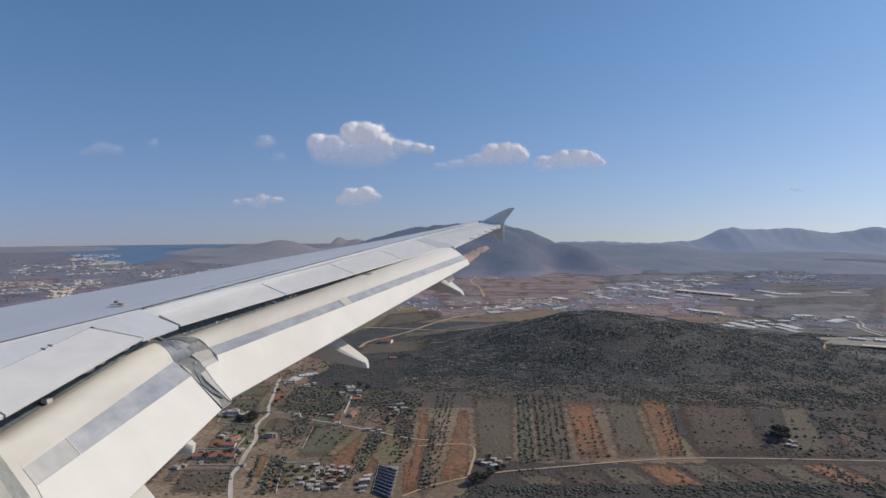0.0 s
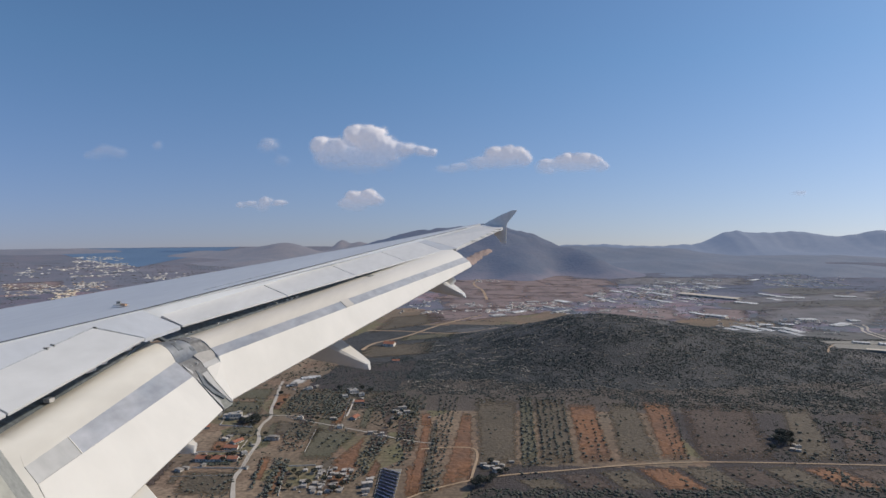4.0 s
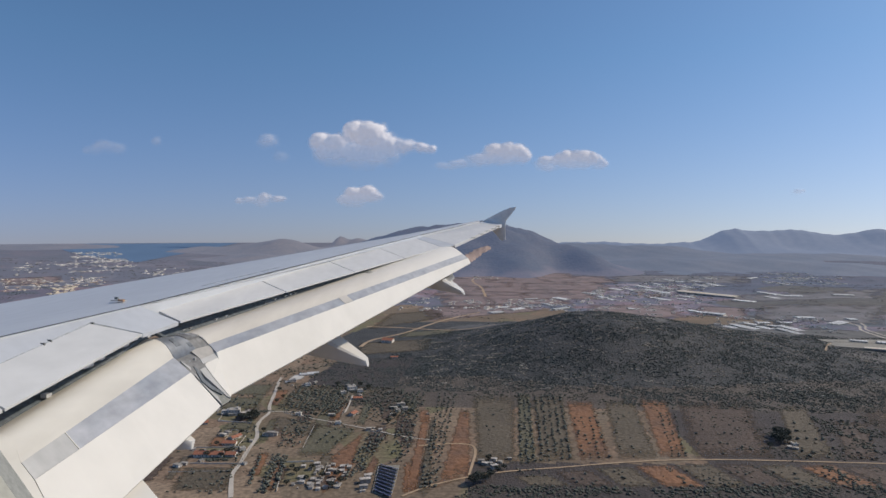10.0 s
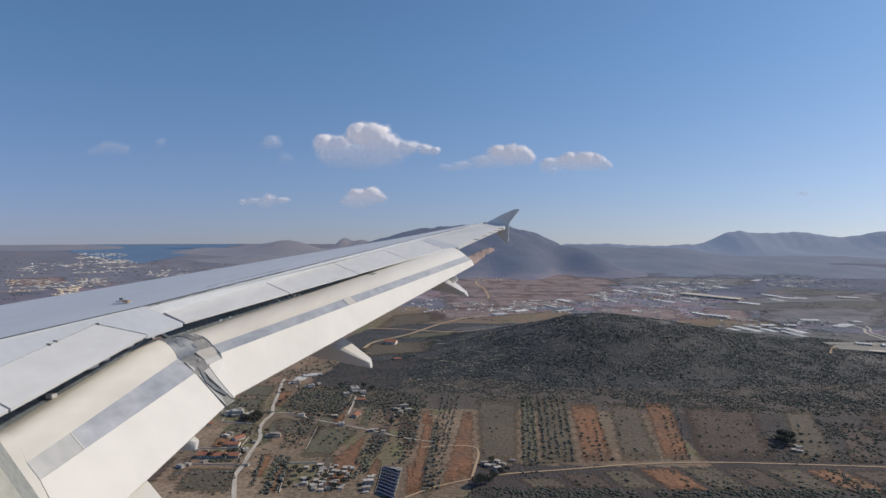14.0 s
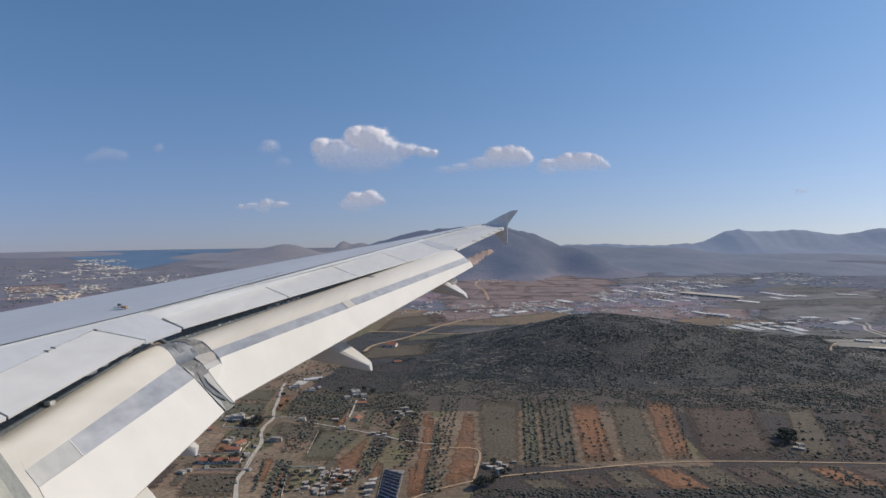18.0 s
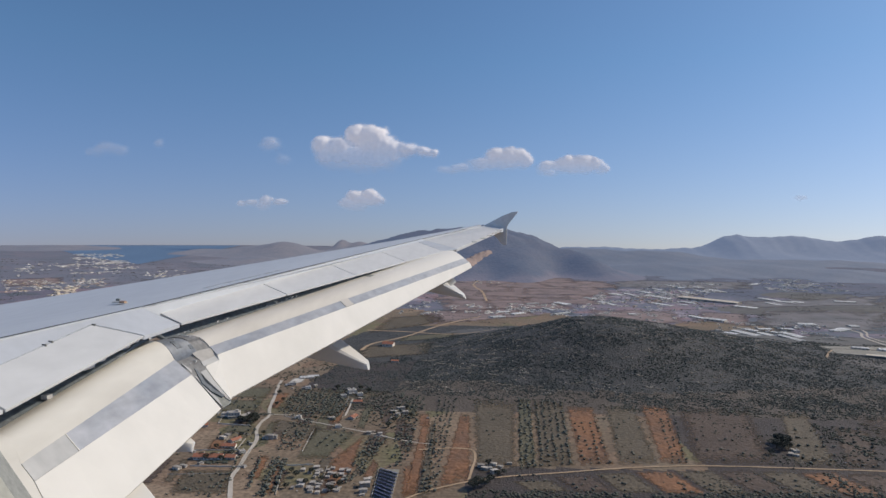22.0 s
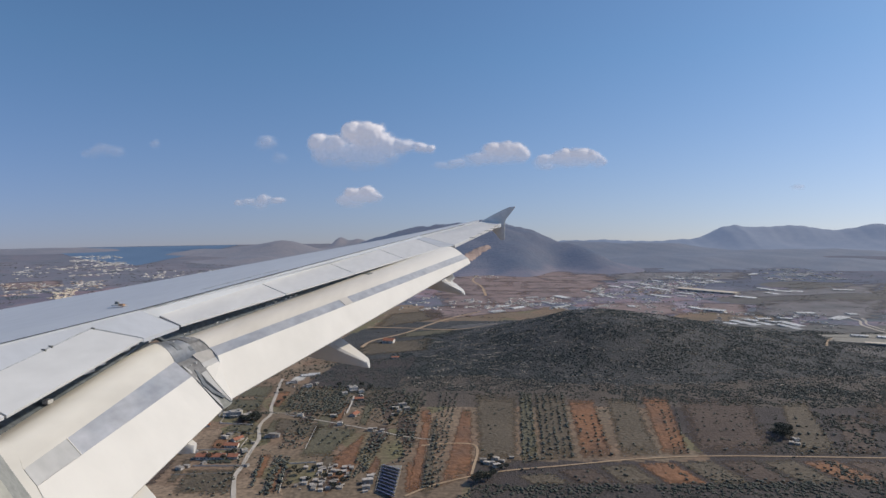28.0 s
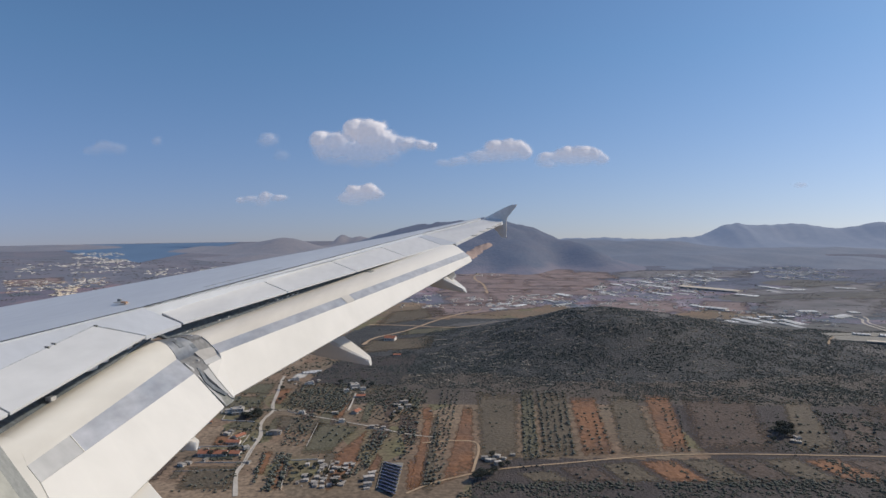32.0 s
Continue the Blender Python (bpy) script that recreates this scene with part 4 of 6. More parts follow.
# flap track fairings: deep narrow canoes, flat on top, that taper to a blunt tail
def canoe(top_tail, top_fore, low_tail, low_fore, wide):
    tt, tf, lt, lf = [Vector(p) for p in (top_tail, top_fore, low_tail, low_fore)]
    rings = []
    for k in (2.2, 1.6, 1.2, 0.9, 0.6, 0.3, 0.06, 0.0):
        hi, lo = tt.lerp(tf, k), lt.lerp(lf, k)
        w = wide * (0.34 + 0.66 * min(1.0, k * 1.1) ** 0.8) * (0.8 if k == 0.0 else 1.0) / 2
        out = Vector((0, 1, 0))
        mid = hi.lerp(lo, 0.5)
        rings.append([hi - out * w * 0.86, hi + out * w * 0.86, hi.lerp(lo, 0.12) + out * w, mid + out * w * 0.96, lo.lerp(mid, 0.2) + out * w * 0.7, lo + out * w * 0.25,
                      lo - out * w * 0.25, lo.lerp(mid, 0.2) - out * w * 0.7, mid - out * w * 0.96, hi.lerp(lo, 0.12) - out * w])
    return loft(rings)


part("track_fairing", canoe((-2.05, 7.76, -1.841), (-2.486, 7.76, -1.587), (-2.028, 7.76, -1.939), (-2.767, 7.76, -1.819), 0.44), M_fairing, wing, "white pointed fairing under the flap", smooth=True)
part("track_fairing", canoe((-1.113, 10.4, -1.25), (-1.421, 10.4, -1.044), (-1.085, 10.4, -1.324), (-1.691, 10.4, -1.217), 0.50), M_fairing, wing, "white pointed fairing under the flap", smooth=True)
part("track_fairing", canoe((-2.462, 4.330, -1.706), (-2.588, 4.330, -1.653), (-2.463, 4.310, -1.765), (-2.671, 4.310, -1.778), 0.14), M_fairing, wing, "small grey fairing tip", smooth=True)

# wing tip fence
def fence(points, thick):
    bm = bmesh.new()
    a = [bm.verts.new(p) for p in points]
    b = [bm.verts.new((x, y + thick, z)) for x, y, z in points]
    bm.faces.new(a)
    bm.faces.new(b[::-1])
    for i in range(len(a)):
        j = (i + 1) % len(a)
        bm.faces.new((a[i], b[i], b[j], a[j]))
    bmesh.ops.recalc_face_normals(bm, faces=bm.faces)
    return soften(bm, 0.012, 40)


part("tip_fence", fence([(-1.251, 15.220, -0.168), (-1.034, 15.220, -0.050), (-0.738, 15.220, 0.107), (-0.524, 15.220, 0.199), (-0.390, 15.220, 0.210), (-0.416, 15.220, 0.156), (-0.614, 15.220, -0.101), (-0.640, 15.220, -0.210), (-0.636, 15.220, -0.589), (-0.744, 15.220, -0.590), (-0.867, 15.220, -0.442), (-1.018, 15.220, -0.308)], 0.05), M_fence, wing, "dark grey upright tip fence")

# small fittings on the wing
for k in (0.28, 0.45, 0.6, 0.72, 0.84):
    q = Vector(AIL_TE).lerp(Vector(TE_T), k)
    part("static_wick", soften(boxed(q.x - 0.04, q.x + 0.10, q.y - 0.004, q.y + 0.004, q.z - 0.004, q.z + 0.005), 0.001), M_line, wing, "thin dark static wick")
part("drain_fitting", soften(boxed(-0.012, 0.012, -0.012, 0.012, -0.02, 0.012), 0.004), M_seal, inboard_flap).location = (-2.906, 3.950, -1.252)
part("lashing_tab", soften(boxed(-0.024, 0.024, -0.014, 0.014, 0, 0.018), 0.006), M_mark, wing, "small orange-brown tab").location = (-3.530, 5.040, -0.790)
part("lashing_tab", soften(boxed(-0.016, 0.016, -0.008, 0.008, 0, 0.024), 0.005), M_seal, wing, "small grey tab").location = (-3.640, 5.130, -0.790)
part("lashing_foot", soften(boxed(-0.07, 0.05, -0.025, 0.025, 0, 0.008), 0.003), M_strip_worn, wing, "pale foot plate").location = (-3.560, 5.060, -0.790)
for q in ((-3.103, 4.099, -0.807), (-3.012, 3.530, -0.839), (-3.027, 3.604, -0.833)):
    part("hinge_bracket", soften(boxed(-0.012, 0.018, -0.005, 0.005, -0.01, 0.005), 0.002), M_seal, wing).location = q
for q, w in (((-2.90, 3.42, -1.130), 0.022), ((-3.000, 3.900, -1.065), 0.05), ((-3.010, 4.050, -1.045), 0.03), ((-3.040, 4.300, -1.015), 0.10), ((-3.060, 4.480, -1.000), 0.06)):
    part("flap_bracket", soften(boxed(-0.02, 0.02, -w, w, -0.012, 0.012), 0.004), M_chrome, wing).location = q
gap = random.Random(3)
for k in (0.02, 0.035, 0.05, 0.07, 0.085, 0.105, 0.20, 0.215, 0.225, 0.24, 0.255, 0.27, 0.285):
    p = Vector(OUT_A[2]).lerp(Vector(OUT_B[2]), k)
    w, h = gap.uniform(0.02, 0.055), gap.uniform(0.008, 0.02)
    part("flap_bracket", soften(boxed(p.x - 0.10, p.x - 0.04, p.y - w, p.y + w, p.z - 0.02, p.z + h), 0.005), gap.choice((M_chrome, M_chrome, M_track)), wing, "bright metal bracket in the gap")
part("gap_strut", loft([cut_ring([Vector(p).lerp(Vector(q), k) for p, q in zip(OUT_A, OUT_B)], 2, 4, 0.008) for k in (0.512, 0.528)]), M_seal, wing, "grey strut across the gap")
# unreadable stencil on the skin: plain grey bars
a, b = Vector(CREST_K).lerp(Vector(CREST_F), 0.155), Vector(DARK_K).lerp(Vector(DARK_F), 0.155)
way, up = (Vector(DARK_F) - Vector(DARK_K)).normalized(), (a - b).normalized()
for k in range(11):
    q = b + up * 0.16 + way * (0.125 * k) + Vector((0, 0, 0.0075))
    long = 0.05 if k % 4 < 3 else 0.03
    part("stencil_bar", slab(tuple(q), tuple(q + way * long * 2), tuple(q + way * long * 2 + up * 0.05), tuple(q + up * 0.05), 0.004, 0.0005), M_stencil, wing)


# ---- buildings ----
def window_row(wall, w, d, z, count):
    for k in range(count):
        x = -w / 2 + w * (k + 0.5) / count
        part("window", boxed(x - 0.5, x + 0.5, -d / 2 - 0.06, -d / 2 + 0.05, z, z + 1.2), M_glass, wall)


def make_villa(at, rz):
    """White two-storey house with a flat roof, parapet and stair hut."""
    o = thing("house", "white flat-roofed house among olive trees", "house", "houses", at, rz)
    w = part("wall", soften(boxed(-6, 6, -4.5, 4.5, -1, 6), 0.08), M_wall, o)
    part("roof", boxed(-5.7, 5.7, -4.2, 4.2, 6.0, 6.15), M_gravel, o)
    part("parapet", boxed(-6.05, 6.05, -4.55, -4.25, 6.0, 6.6), M_wall, o)
    part("parapet", boxed(-6.05, 6.05, 4.25, 4.55, 6.0, 6.6), M_wall, o)
    part("stair_hut", boxed(1, 4, -1, 2, 6.15, 8.2), M_wall, o)
    part("porch", boxed(-6, 2, -6.8, -4.5, 2.7, 2.95), M_wall, o)
    window_row(w, 12, 9, 3.9, 4)
    window_row(w, 12, 9, 1.0, 3)
    part("door", boxed(4.2, 5.2, -4.57, -4.4, 0, 2.1), M_wood, o)
    return o


def make_cottage(at, rz):
    """House with a gabled roof of red tiles."""
    o = thing("house", "white house with a red tiled gable roof", "house", "houses", at, rz)
    w = part("wall", loft([[(x, -4, -1), (x, 4, -1), (x, 4, 3.2), (x, 0, 5.0), (x, -4, 3.2)] for x in (-6.5, 6.5)]), M_wall, o)
    for s in (-1, 1):
        part("roof", slab((-7, 0, 5.25), (7, 0, 5.25), (7, s * 4.8, 3.05), (-7, s * 4.8, 3.05), 0.2, 0.03), M_tile, o)
    part("chimney", boxed(2, 2.7, -0.4, 0.4, 4.6, 6.2), M_wall, o)
    window_row(w, 13, 8, 1.0, 4)
    part("door", boxed(-0.5, 0.5, -4.1, -3.9, 0, 2.1), M_wood, o)
    return o


def make_hut(at, rz):
    o = thing("shed", "small pale farm shed with a sheet roof", "shed", "sheds", at, rz)
    part("wall", boxed(-2.5, 2.5, -2, 2, -1, 2.4), M_hut, o)
    part("roof", slab((-2.8, -2.3, 2.9), (2.8, -2.3, 2.9), (2.8, 2.3, 2.45), (-2.8, 2.3, 2.45), 0.1, 0.02), M_shed, o)
    part("door", boxed(-0.45, 0.45, -2.06, -1.95, 0, 2), M_wood, o)
    return o


def make_hall(at, rz):
    """Long industrial hall: low gable of sheet metal, roof lights, doors."""
    o = thing("warehouse", "long pale industrial hall with a sheet-metal roof", "warehouse", "industrial halls", at, rz)
    part("wall", loft([[(x, -12, -1), (x, 12, -1), (x, 12, 4), (x, 0, 5.2), (x, -12, 4)] for x in (-22, 22)]), M_wall, o)
    for s in (-1, 1):
        roof = part("roof", slab((-22.4, 0, 5.45), (22.4, 0, 5.45), (22.4, s * 12.5, 4.05), (-22.4, s * 12.5, 4.05), 0.18, 0.03), M_roof, o)
        for k in range(3):
            x = -14 + 14 * k
            part("roof_light", slab((x - 1, s * 2, 5.29), (x + 1, s * 2, 5.29), (x + 1, s * 10.5, 4.34), (x - 1, s * 10.5, 4.34), 0.1, 0.01), M_bed, roof, "dull plastic roof light")
    for k in range(4):
        part("gate", boxed(-16 + 10 * k, -12 + 10 * k, -12.08, -11.95, 0, 3.2), M_seal, o)
    return o


def ground_at(x, y):
    return float(ground_z(x, y))


def put(first, make, places):
    """The first of a kind is built, the rest are copies: place, turn, size."""
    for (x, y), rz, s in places:
        z = ground_at(x, y)
        if first is None:
            first = make((x, y, z), rz)
            first.scale = (1, 1, 1)
            base = first
        else:
            long = random.uniform(0.75, 1.25)
            copy_thing(first, pose(x, y, z, 0, 0, rz) @ Matrix.Diagonal((s * long, s, s, 1)))
    return first


put(None, make_villa, [
    ((-226, 681), 10, 1), ((-211, 675), 40, 0.8), ((-236, 683), 10, 0.7), ((-112, 781), 20, 0.9), ((-184, 576), 30, 0.5),
    ((-156, 681), 0, 0.5), ((-108, 653), 0, 0.5), ((345, 606), 0, 0.4),
    ((-101, 773), 10, 0.6), ((-120, 763), 10, 0.6), ((-171, 799), 10, 0.6), ((-195, 818), 10, 0.6)])
put(None, make_cottage, [
    ((-216, 562), 0, 0.9), ((-203, 562), 2, 0.95), ((-190, 563), -3, 0.8), ((-249, 648), 20, 0.8), ((-97, 685), 70, 0.8), ((-93, 1077), -15, 1.6), ((-201, 591), 0, 0.8), ((-201, 608), 60, 0.7),
    ((-100, 744), 10, 0.7), ((-73, 958), 5, 0.7)])
hut = put(None, make_hut, [
    ((-174, 616), 0, 1.3), ((-169, 616), 0, 1.6), ((-166, 617), 0, 1.3), ((-47, 718), 20, 1.5), ((-41, 705), 20, 1.2), ((-49, 699), 30, 1.0), ((-55, 685), 0, 0.8),
    ((-74, 636), 0, 1.0), ((36, 554), 0, 1.1), ((43, 549), 10, 0.9), ((62, 562), 0, 0.7), ((47, 542), 20, 1.2), ((-62, 509), 15, 1.4), ((-61, 518), 15, 1.2), ((-62, 498), 15, 1.1),
    ((-15, 689), 0, 0.6), ((344, 611), 0, 0.8)])

# junk yard: rough plots with huts and walls
random.seed(5)
plots = []
for k in range(62):
    x0, y0 = (-125, 490)
    x1, y1 = (-92, 547)
    u, v = random.random(), random.random()
    plots.append(((x0 + 4 + u * 40 + v * 2, y0 + 4 + v * 52), random.choice((0, 5, 90, 95)), random.uniform(0.35, 0.85)))
for p, rz, s in plots:
    copy_thing(hut, pose(p[0], p[1], ground_at(*p), 0, 0, rz) @ Matrix.Diagonal((s, s * random.uniform(0.7, 1.6), s * 0.9, 1)))


def wall_line(a, b, tall, label):
    a, b = Vector((*a, 0)), Vector((*b, 0))
    d = (b - a)
    o = thing("garden_wall", label, "wall", "garden walls", (a.x, a.y, ground_at(a.x, a.y)), math.degrees(math.atan2(d.y, d.x)))
    part("wall", boxed(0, d.length, -0.2, 0.2, -0.5, tall), M_wall, o)
    part("coping", boxed(-0.1, d.length + 0.1, -0.25, 0.25, tall, tall + 0.12), M_lot, o)


PALE = "pale masonry wall round a plot"
for a, b in (((-236, 658), (-200, 653)), ((-236, 658), (-240, 693)), ((-139, 549), (-113, 552)), ((-139, 549), (-130, 490)), ((-220, 544), (-175, 544)), ((-232, 581), (-187, 584)),
             ((-192, 587), (-193, 614)), ((-54, 490), (-54, 545)), ((-99, 525), (-100, 549))):
    wall_line(a, b, 1.0, PALE)

LOW_WALL = "low pale dry-stone wall beside a lane"
for a, b in (((-177, 621), (-165, 621)), ((-179, 584), (-176, 537)), ((-174, 689), (-149, 675)), ((-77, 634), (-53, 626)), ((-209, 599), (-212, 631)), ((-212, 631), (-192, 627)),
             ((-115, 773), (-109, 685)), ((-112, 549), (-101, 520)), ((-132, 648), (-130, 584)), ((-59, 722), (-38, 693)), ((38, 557), (52, 544)), ((-231, 525), (-180, 529))):
    wall_line(a, b, 0.5, LOW_WALL)
random.seed(9)
for px, py in ((-183, 599), (-213, 621), (-215, 614), (-204, 605), (-176, 799), (-191, 799), (-165, 815), (-120, 681), (-70, 641), (-62, 634), (-44, 709), (-54, 709), (39, 549), (53, 554),
               (47, 559), (-62, 492), (-59, 525), (-172, 544), (-212, 549), (-229, 576), (-224, 542), (-228, 537), (-99, 758), (-120, 799), (336, 599), (340, 596)):
    s = random.uniform(0.5, 1.1)
    copy_thing(hut, pose(px, py, ground_at(px, py), 0, 0, random.uniform(-30, 60)) @ Matrix.Diagonal((s * random.uniform(0.8, 1.6), s, s * 0.9, 1)))

# halls on the plain and in the industrial estate
random.seed(17)
hall = put(None, make_hall, [((622, 1437), -40, 1.0), ((-185, 856), 21, 0.42), ((-178, 865), 14, 0.30), ((-199, 818), 26, 0.22)])
ESTATE = ((596, 1477, -66, 44), (604, 1262, -72, 58), (644, 1313, -36, 25), (637, 1239, -70, 34), (648, 1172, -80, 60), (677, 1328, 2, 29), (809, 1406, 1, 41), (843, 1337, 36, 58),
          (901, 1386, 0, 20), (728, 1333, -16, 24), (688, 1240, -80, 60), (680, 1281, -57, 21), (598, 1222, -60, 36), (566, 1236, -50, 26))
PLAIN = ((681, 1750, -56, 48), (790, 1645, -45, 56), (953, 1847, -68, 68), (974, 1801, -39, 46), (908, 1730, -70, 50), (1007, 1793, -31, 31), (1154, 1816, -14, 55), (812, 2165, 3, 28),
         (773, 2012, -75, 80), (883, 2189, -70, 39), (838, 2047, -78, 80), (899, 2075, -76, 76), (969, 2296, -69, 44), (1150, 2345, 40, 70))
EDGE = ((628, 1892, -70, 60), (702, 1969, -72, 63), (528, 1923, -59, 50), (572, 1919, -74, 70), (636, 1999, -74, 76), (590, 1699, -61, 70), (422, 1805, -55, 47), (444, 1708, -74, 84),
        (318, 1683, -61, 51), (263, 1568, -66, 52), (453, 1513, 2, 16), (646, 1851, -74, 66), (797, 2223, -76, 66), (711, 2087, -76, 62), (645, 1698, -34, 23),
        (143, 1509, 34, 35), (175, 1487, 44, 41), (122, 1429, 31, 35), (281, 1502, 41, 54), (235, 1673, 21, 37))
for x, y, turn, length in ESTATE + PLAIN + EDGE:
    deep = random.uniform(13, 24)
    copy_thing(hall, pose(x, y, ground_at(x, y), 0, 0, turn) @ Matrix.Diagonal((length / 44.8, deep / 25, random.uniform(0.35, 0.55), 1)))

# the very long sand-roofed hall
o = thing("warehouse", "very long sand-coloured hall on the plain", "warehouse", "industrial halls", (758, 1800, 0), -47)
part("wall", boxed(-84, 84, -19, 19, -1, 6), M_wall, o)
for s in (-1, 1):
    part("roof", slab((-85, 0, 8.0), (85, 0, 8.0), (85, s * 20, 6.0), (-85, s * 20, 6.0), 0.3, 0.05), M_hallroof, o)
for k in range(7):
    part("gate", boxed(-78 + 24 * k, -70 + 24 * k, -19.1, -18.9, 0, 4.5), M_seal, o)

# works terrace on the slope: pale slab, steep shaded bank, sheds
o = thing("works_terrace", "pale gravel works terrace above a dark steep bank", "terrace", "", (690, 1020, 14.5), 0, kind="structure")
A, B, C2, D = (-77, 15, 0), (110, -60, 0), (170, 60, 0), (-50, 62, 0)
part("slab", slab(A, B, C2, D, 16, 0.3), M_bed, o, "pale gravel slab")
part("yard", slab((-42, 40, 0.3), (90, 22, 0.3), (100, 62, 0.3), (-46, 60, 0.3), 0.4, 0.05), M_bed, o, "grey yard")
part("edge_strip", slab((-10, -11, 0.5), (112, -60, 0.5), (118, -46, 0.5), (-4, 0, 0.5), 0.6, 0.1), M_hallroof, o, "sandy edge strip")
bank = []
for k in range(15):
    t = k / 14
    x, y = -20 + 140 * t, -7 - 56 * t
    w = 2.5 * math.sin(k * 1.9)
    bank.append([(x, y, -0.3), (x - 4 + w, y - 3, -5), (x - 7 + w, y - 7, -6), (x - 10 + w, y - 10 - 4 * t, -11 - 3 * t), (x - 4, y + 6, -14), (x, y + 6, -1)])
part("bank", loft(bank), M_scrubfloor, o, "dark steep rocky bank")
for p, rz, s in (((705, 1062), -25, 0.55), ((742, 1048), -25, 0.6), ((770, 1020), -30, 0.5)):
    copy_thing(hall, pose(p[0], p[1], 14.8, 0, 0, rz) @ Matrix.Diagonal((s, s, s, 1)))


# solar array: rows of tilted panels on posts
def make_solar(corner0, corner1, corner2, corner3):
    a, b, c, d = [Vector((*p, 0)) for p in (corner0, corner1, corner2, corner3)]
    base = (a + b + c + d) / 4
    o = thing("solar_array", "blue solar panel rows on a fenced plot", "solar panels", "", (base.x, base.y, ground_at(base.x, base.y)))
    part("bed", slab(tuple(a - base + Vector((0, 0, 0.4))), tuple(b - base + Vector((0, 0, 0.4))), tuple(c - base + Vector((0, 0, 0.4))), tuple(d - base + Vector((0, 0, 0.4))), 0.5, 0.05), M_bed, o, "pale gravel bed")
    n = 9
    for k in range(n):
        p = d.lerp(a, (k - 0.2) / n) - base
        q = c.lerp(b, (k + 1.5) / n) - base
        up, back = Vector((0, 0, 2.4)), (a - d).normalized() * 4.4
        row = part("panel_row", slab(tuple(p + up * 0.4), tuple(p + back + up), tuple(q + back + up), tuple(q + up * 0.4), 0.08, 0.01), M_solar, o, "dark blue panel row")
        for e in (0.1, 0.5, 0.9):
            s = (p + back).lerp(q + back, e)
            part("post", boxed(s.x - 0.1, s.x + 0.1, s.y - 0.1, s.y + 0.1, 0.3, 2.3), M_alu, row)
        part("rail", slab(tuple(p + up * 0.45), tuple(p + up * 0.45 + back * 0.06), tuple(q + up * 0.45 + back * 0.06), tuple(q + up * 0.45), 0.05, 0.005), M_alu, row)


make_solar((-53, 488), (-38, 486), (-36, 545), (-53, 545))


# ---- towns far off ----
def town(name, label, pts, low, high, size, material=None):
    """Many small flat-roofed houses, each a box with a parapet rim and a roof hut."""
    verts, faces = [], []

    def add(cx, cy, cz, w, d, h, a):
        c, s = math.cos(a), math.sin(a)
        k = len(verts)
        for z in (-2, h):
            for x, y in ((-w, -d), (w, -d), (w, d), (-w, d)):
                verts.append((cx + c * x - s * y, cy + s * x + c * y, cz + z))
        for x, y in ((-w, -d), (w, -d), (w, d), (-w, d)):
            verts.append((cx + 0.9 * (c * x - s * y), cy + 0.9 * (s * x + c * y), cz + h - 0.25))
        faces.extend([tuple(k + i for i in f) for f in ((0, 1, 5, 4), (1, 2, 6, 5), (2, 3, 7, 6), (3, 0, 4, 7), (8, 9, 10, 11))])

    for x, y in pts:
        a = random.choice((0.95, 1.15, -0.25)) + random.uniform(-0.15, 0.15)
        w, d, h = random.uniform(*size) * 1.25, random.uniform(*size) * 1.5, random.uniform(low, high) * 0.72
        if random.random() < 0.10:
            w *= random.uniform(1.4, 2.2)
        z = max(ground_at(x, y), float(coast_z(np.float64(x), np.float64(y))))
        add(x, y, z, w, d, h, a)
        if random.random() < 0.3:
            add(x + 1, y + 1, z + h, w * 0.3, d * 0.35, 1.6, a)
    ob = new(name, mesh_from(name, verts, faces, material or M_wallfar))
    return tagged(ob, label, "houses", kind="stuff")


def spread(n, a, b, c, d, seed, grain=70.0, gap=0.25):
    """n places between four corners, clustered."""
    rng = np.random.default_rng(seed)
    out = []
    while len(out) < n:
        u, v = rng.random(2)
        p = (np.array(a) * (1 - u) + np.array(b) * u) * (1 - v) + (np.array(d) * (1 - u) + np.array(c) * u) * v
        if waves(p[0], p[1], grain, seed) > gap or rng.random() < 0.08:
            out.append((float(p[0]), float(p[1])))
    return out


random.seed(11)
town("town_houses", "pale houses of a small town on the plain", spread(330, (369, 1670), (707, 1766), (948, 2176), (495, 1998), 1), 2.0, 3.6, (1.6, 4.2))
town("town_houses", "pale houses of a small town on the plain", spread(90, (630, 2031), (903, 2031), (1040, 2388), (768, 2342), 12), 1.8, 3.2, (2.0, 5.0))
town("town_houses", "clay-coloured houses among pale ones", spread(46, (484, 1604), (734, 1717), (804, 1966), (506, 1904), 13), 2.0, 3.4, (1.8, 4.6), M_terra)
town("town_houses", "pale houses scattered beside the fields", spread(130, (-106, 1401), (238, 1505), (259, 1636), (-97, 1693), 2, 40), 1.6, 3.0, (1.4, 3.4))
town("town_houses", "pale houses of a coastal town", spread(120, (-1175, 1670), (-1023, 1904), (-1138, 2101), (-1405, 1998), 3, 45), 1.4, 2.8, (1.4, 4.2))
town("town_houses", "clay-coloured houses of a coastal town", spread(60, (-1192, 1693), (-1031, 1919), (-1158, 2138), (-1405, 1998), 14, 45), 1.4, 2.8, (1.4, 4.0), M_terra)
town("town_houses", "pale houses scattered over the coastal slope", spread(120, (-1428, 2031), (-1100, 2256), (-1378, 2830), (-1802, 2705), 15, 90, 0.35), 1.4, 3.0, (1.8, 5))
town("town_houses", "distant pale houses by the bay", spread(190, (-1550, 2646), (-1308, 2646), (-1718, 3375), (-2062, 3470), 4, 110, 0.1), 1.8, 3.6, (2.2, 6))
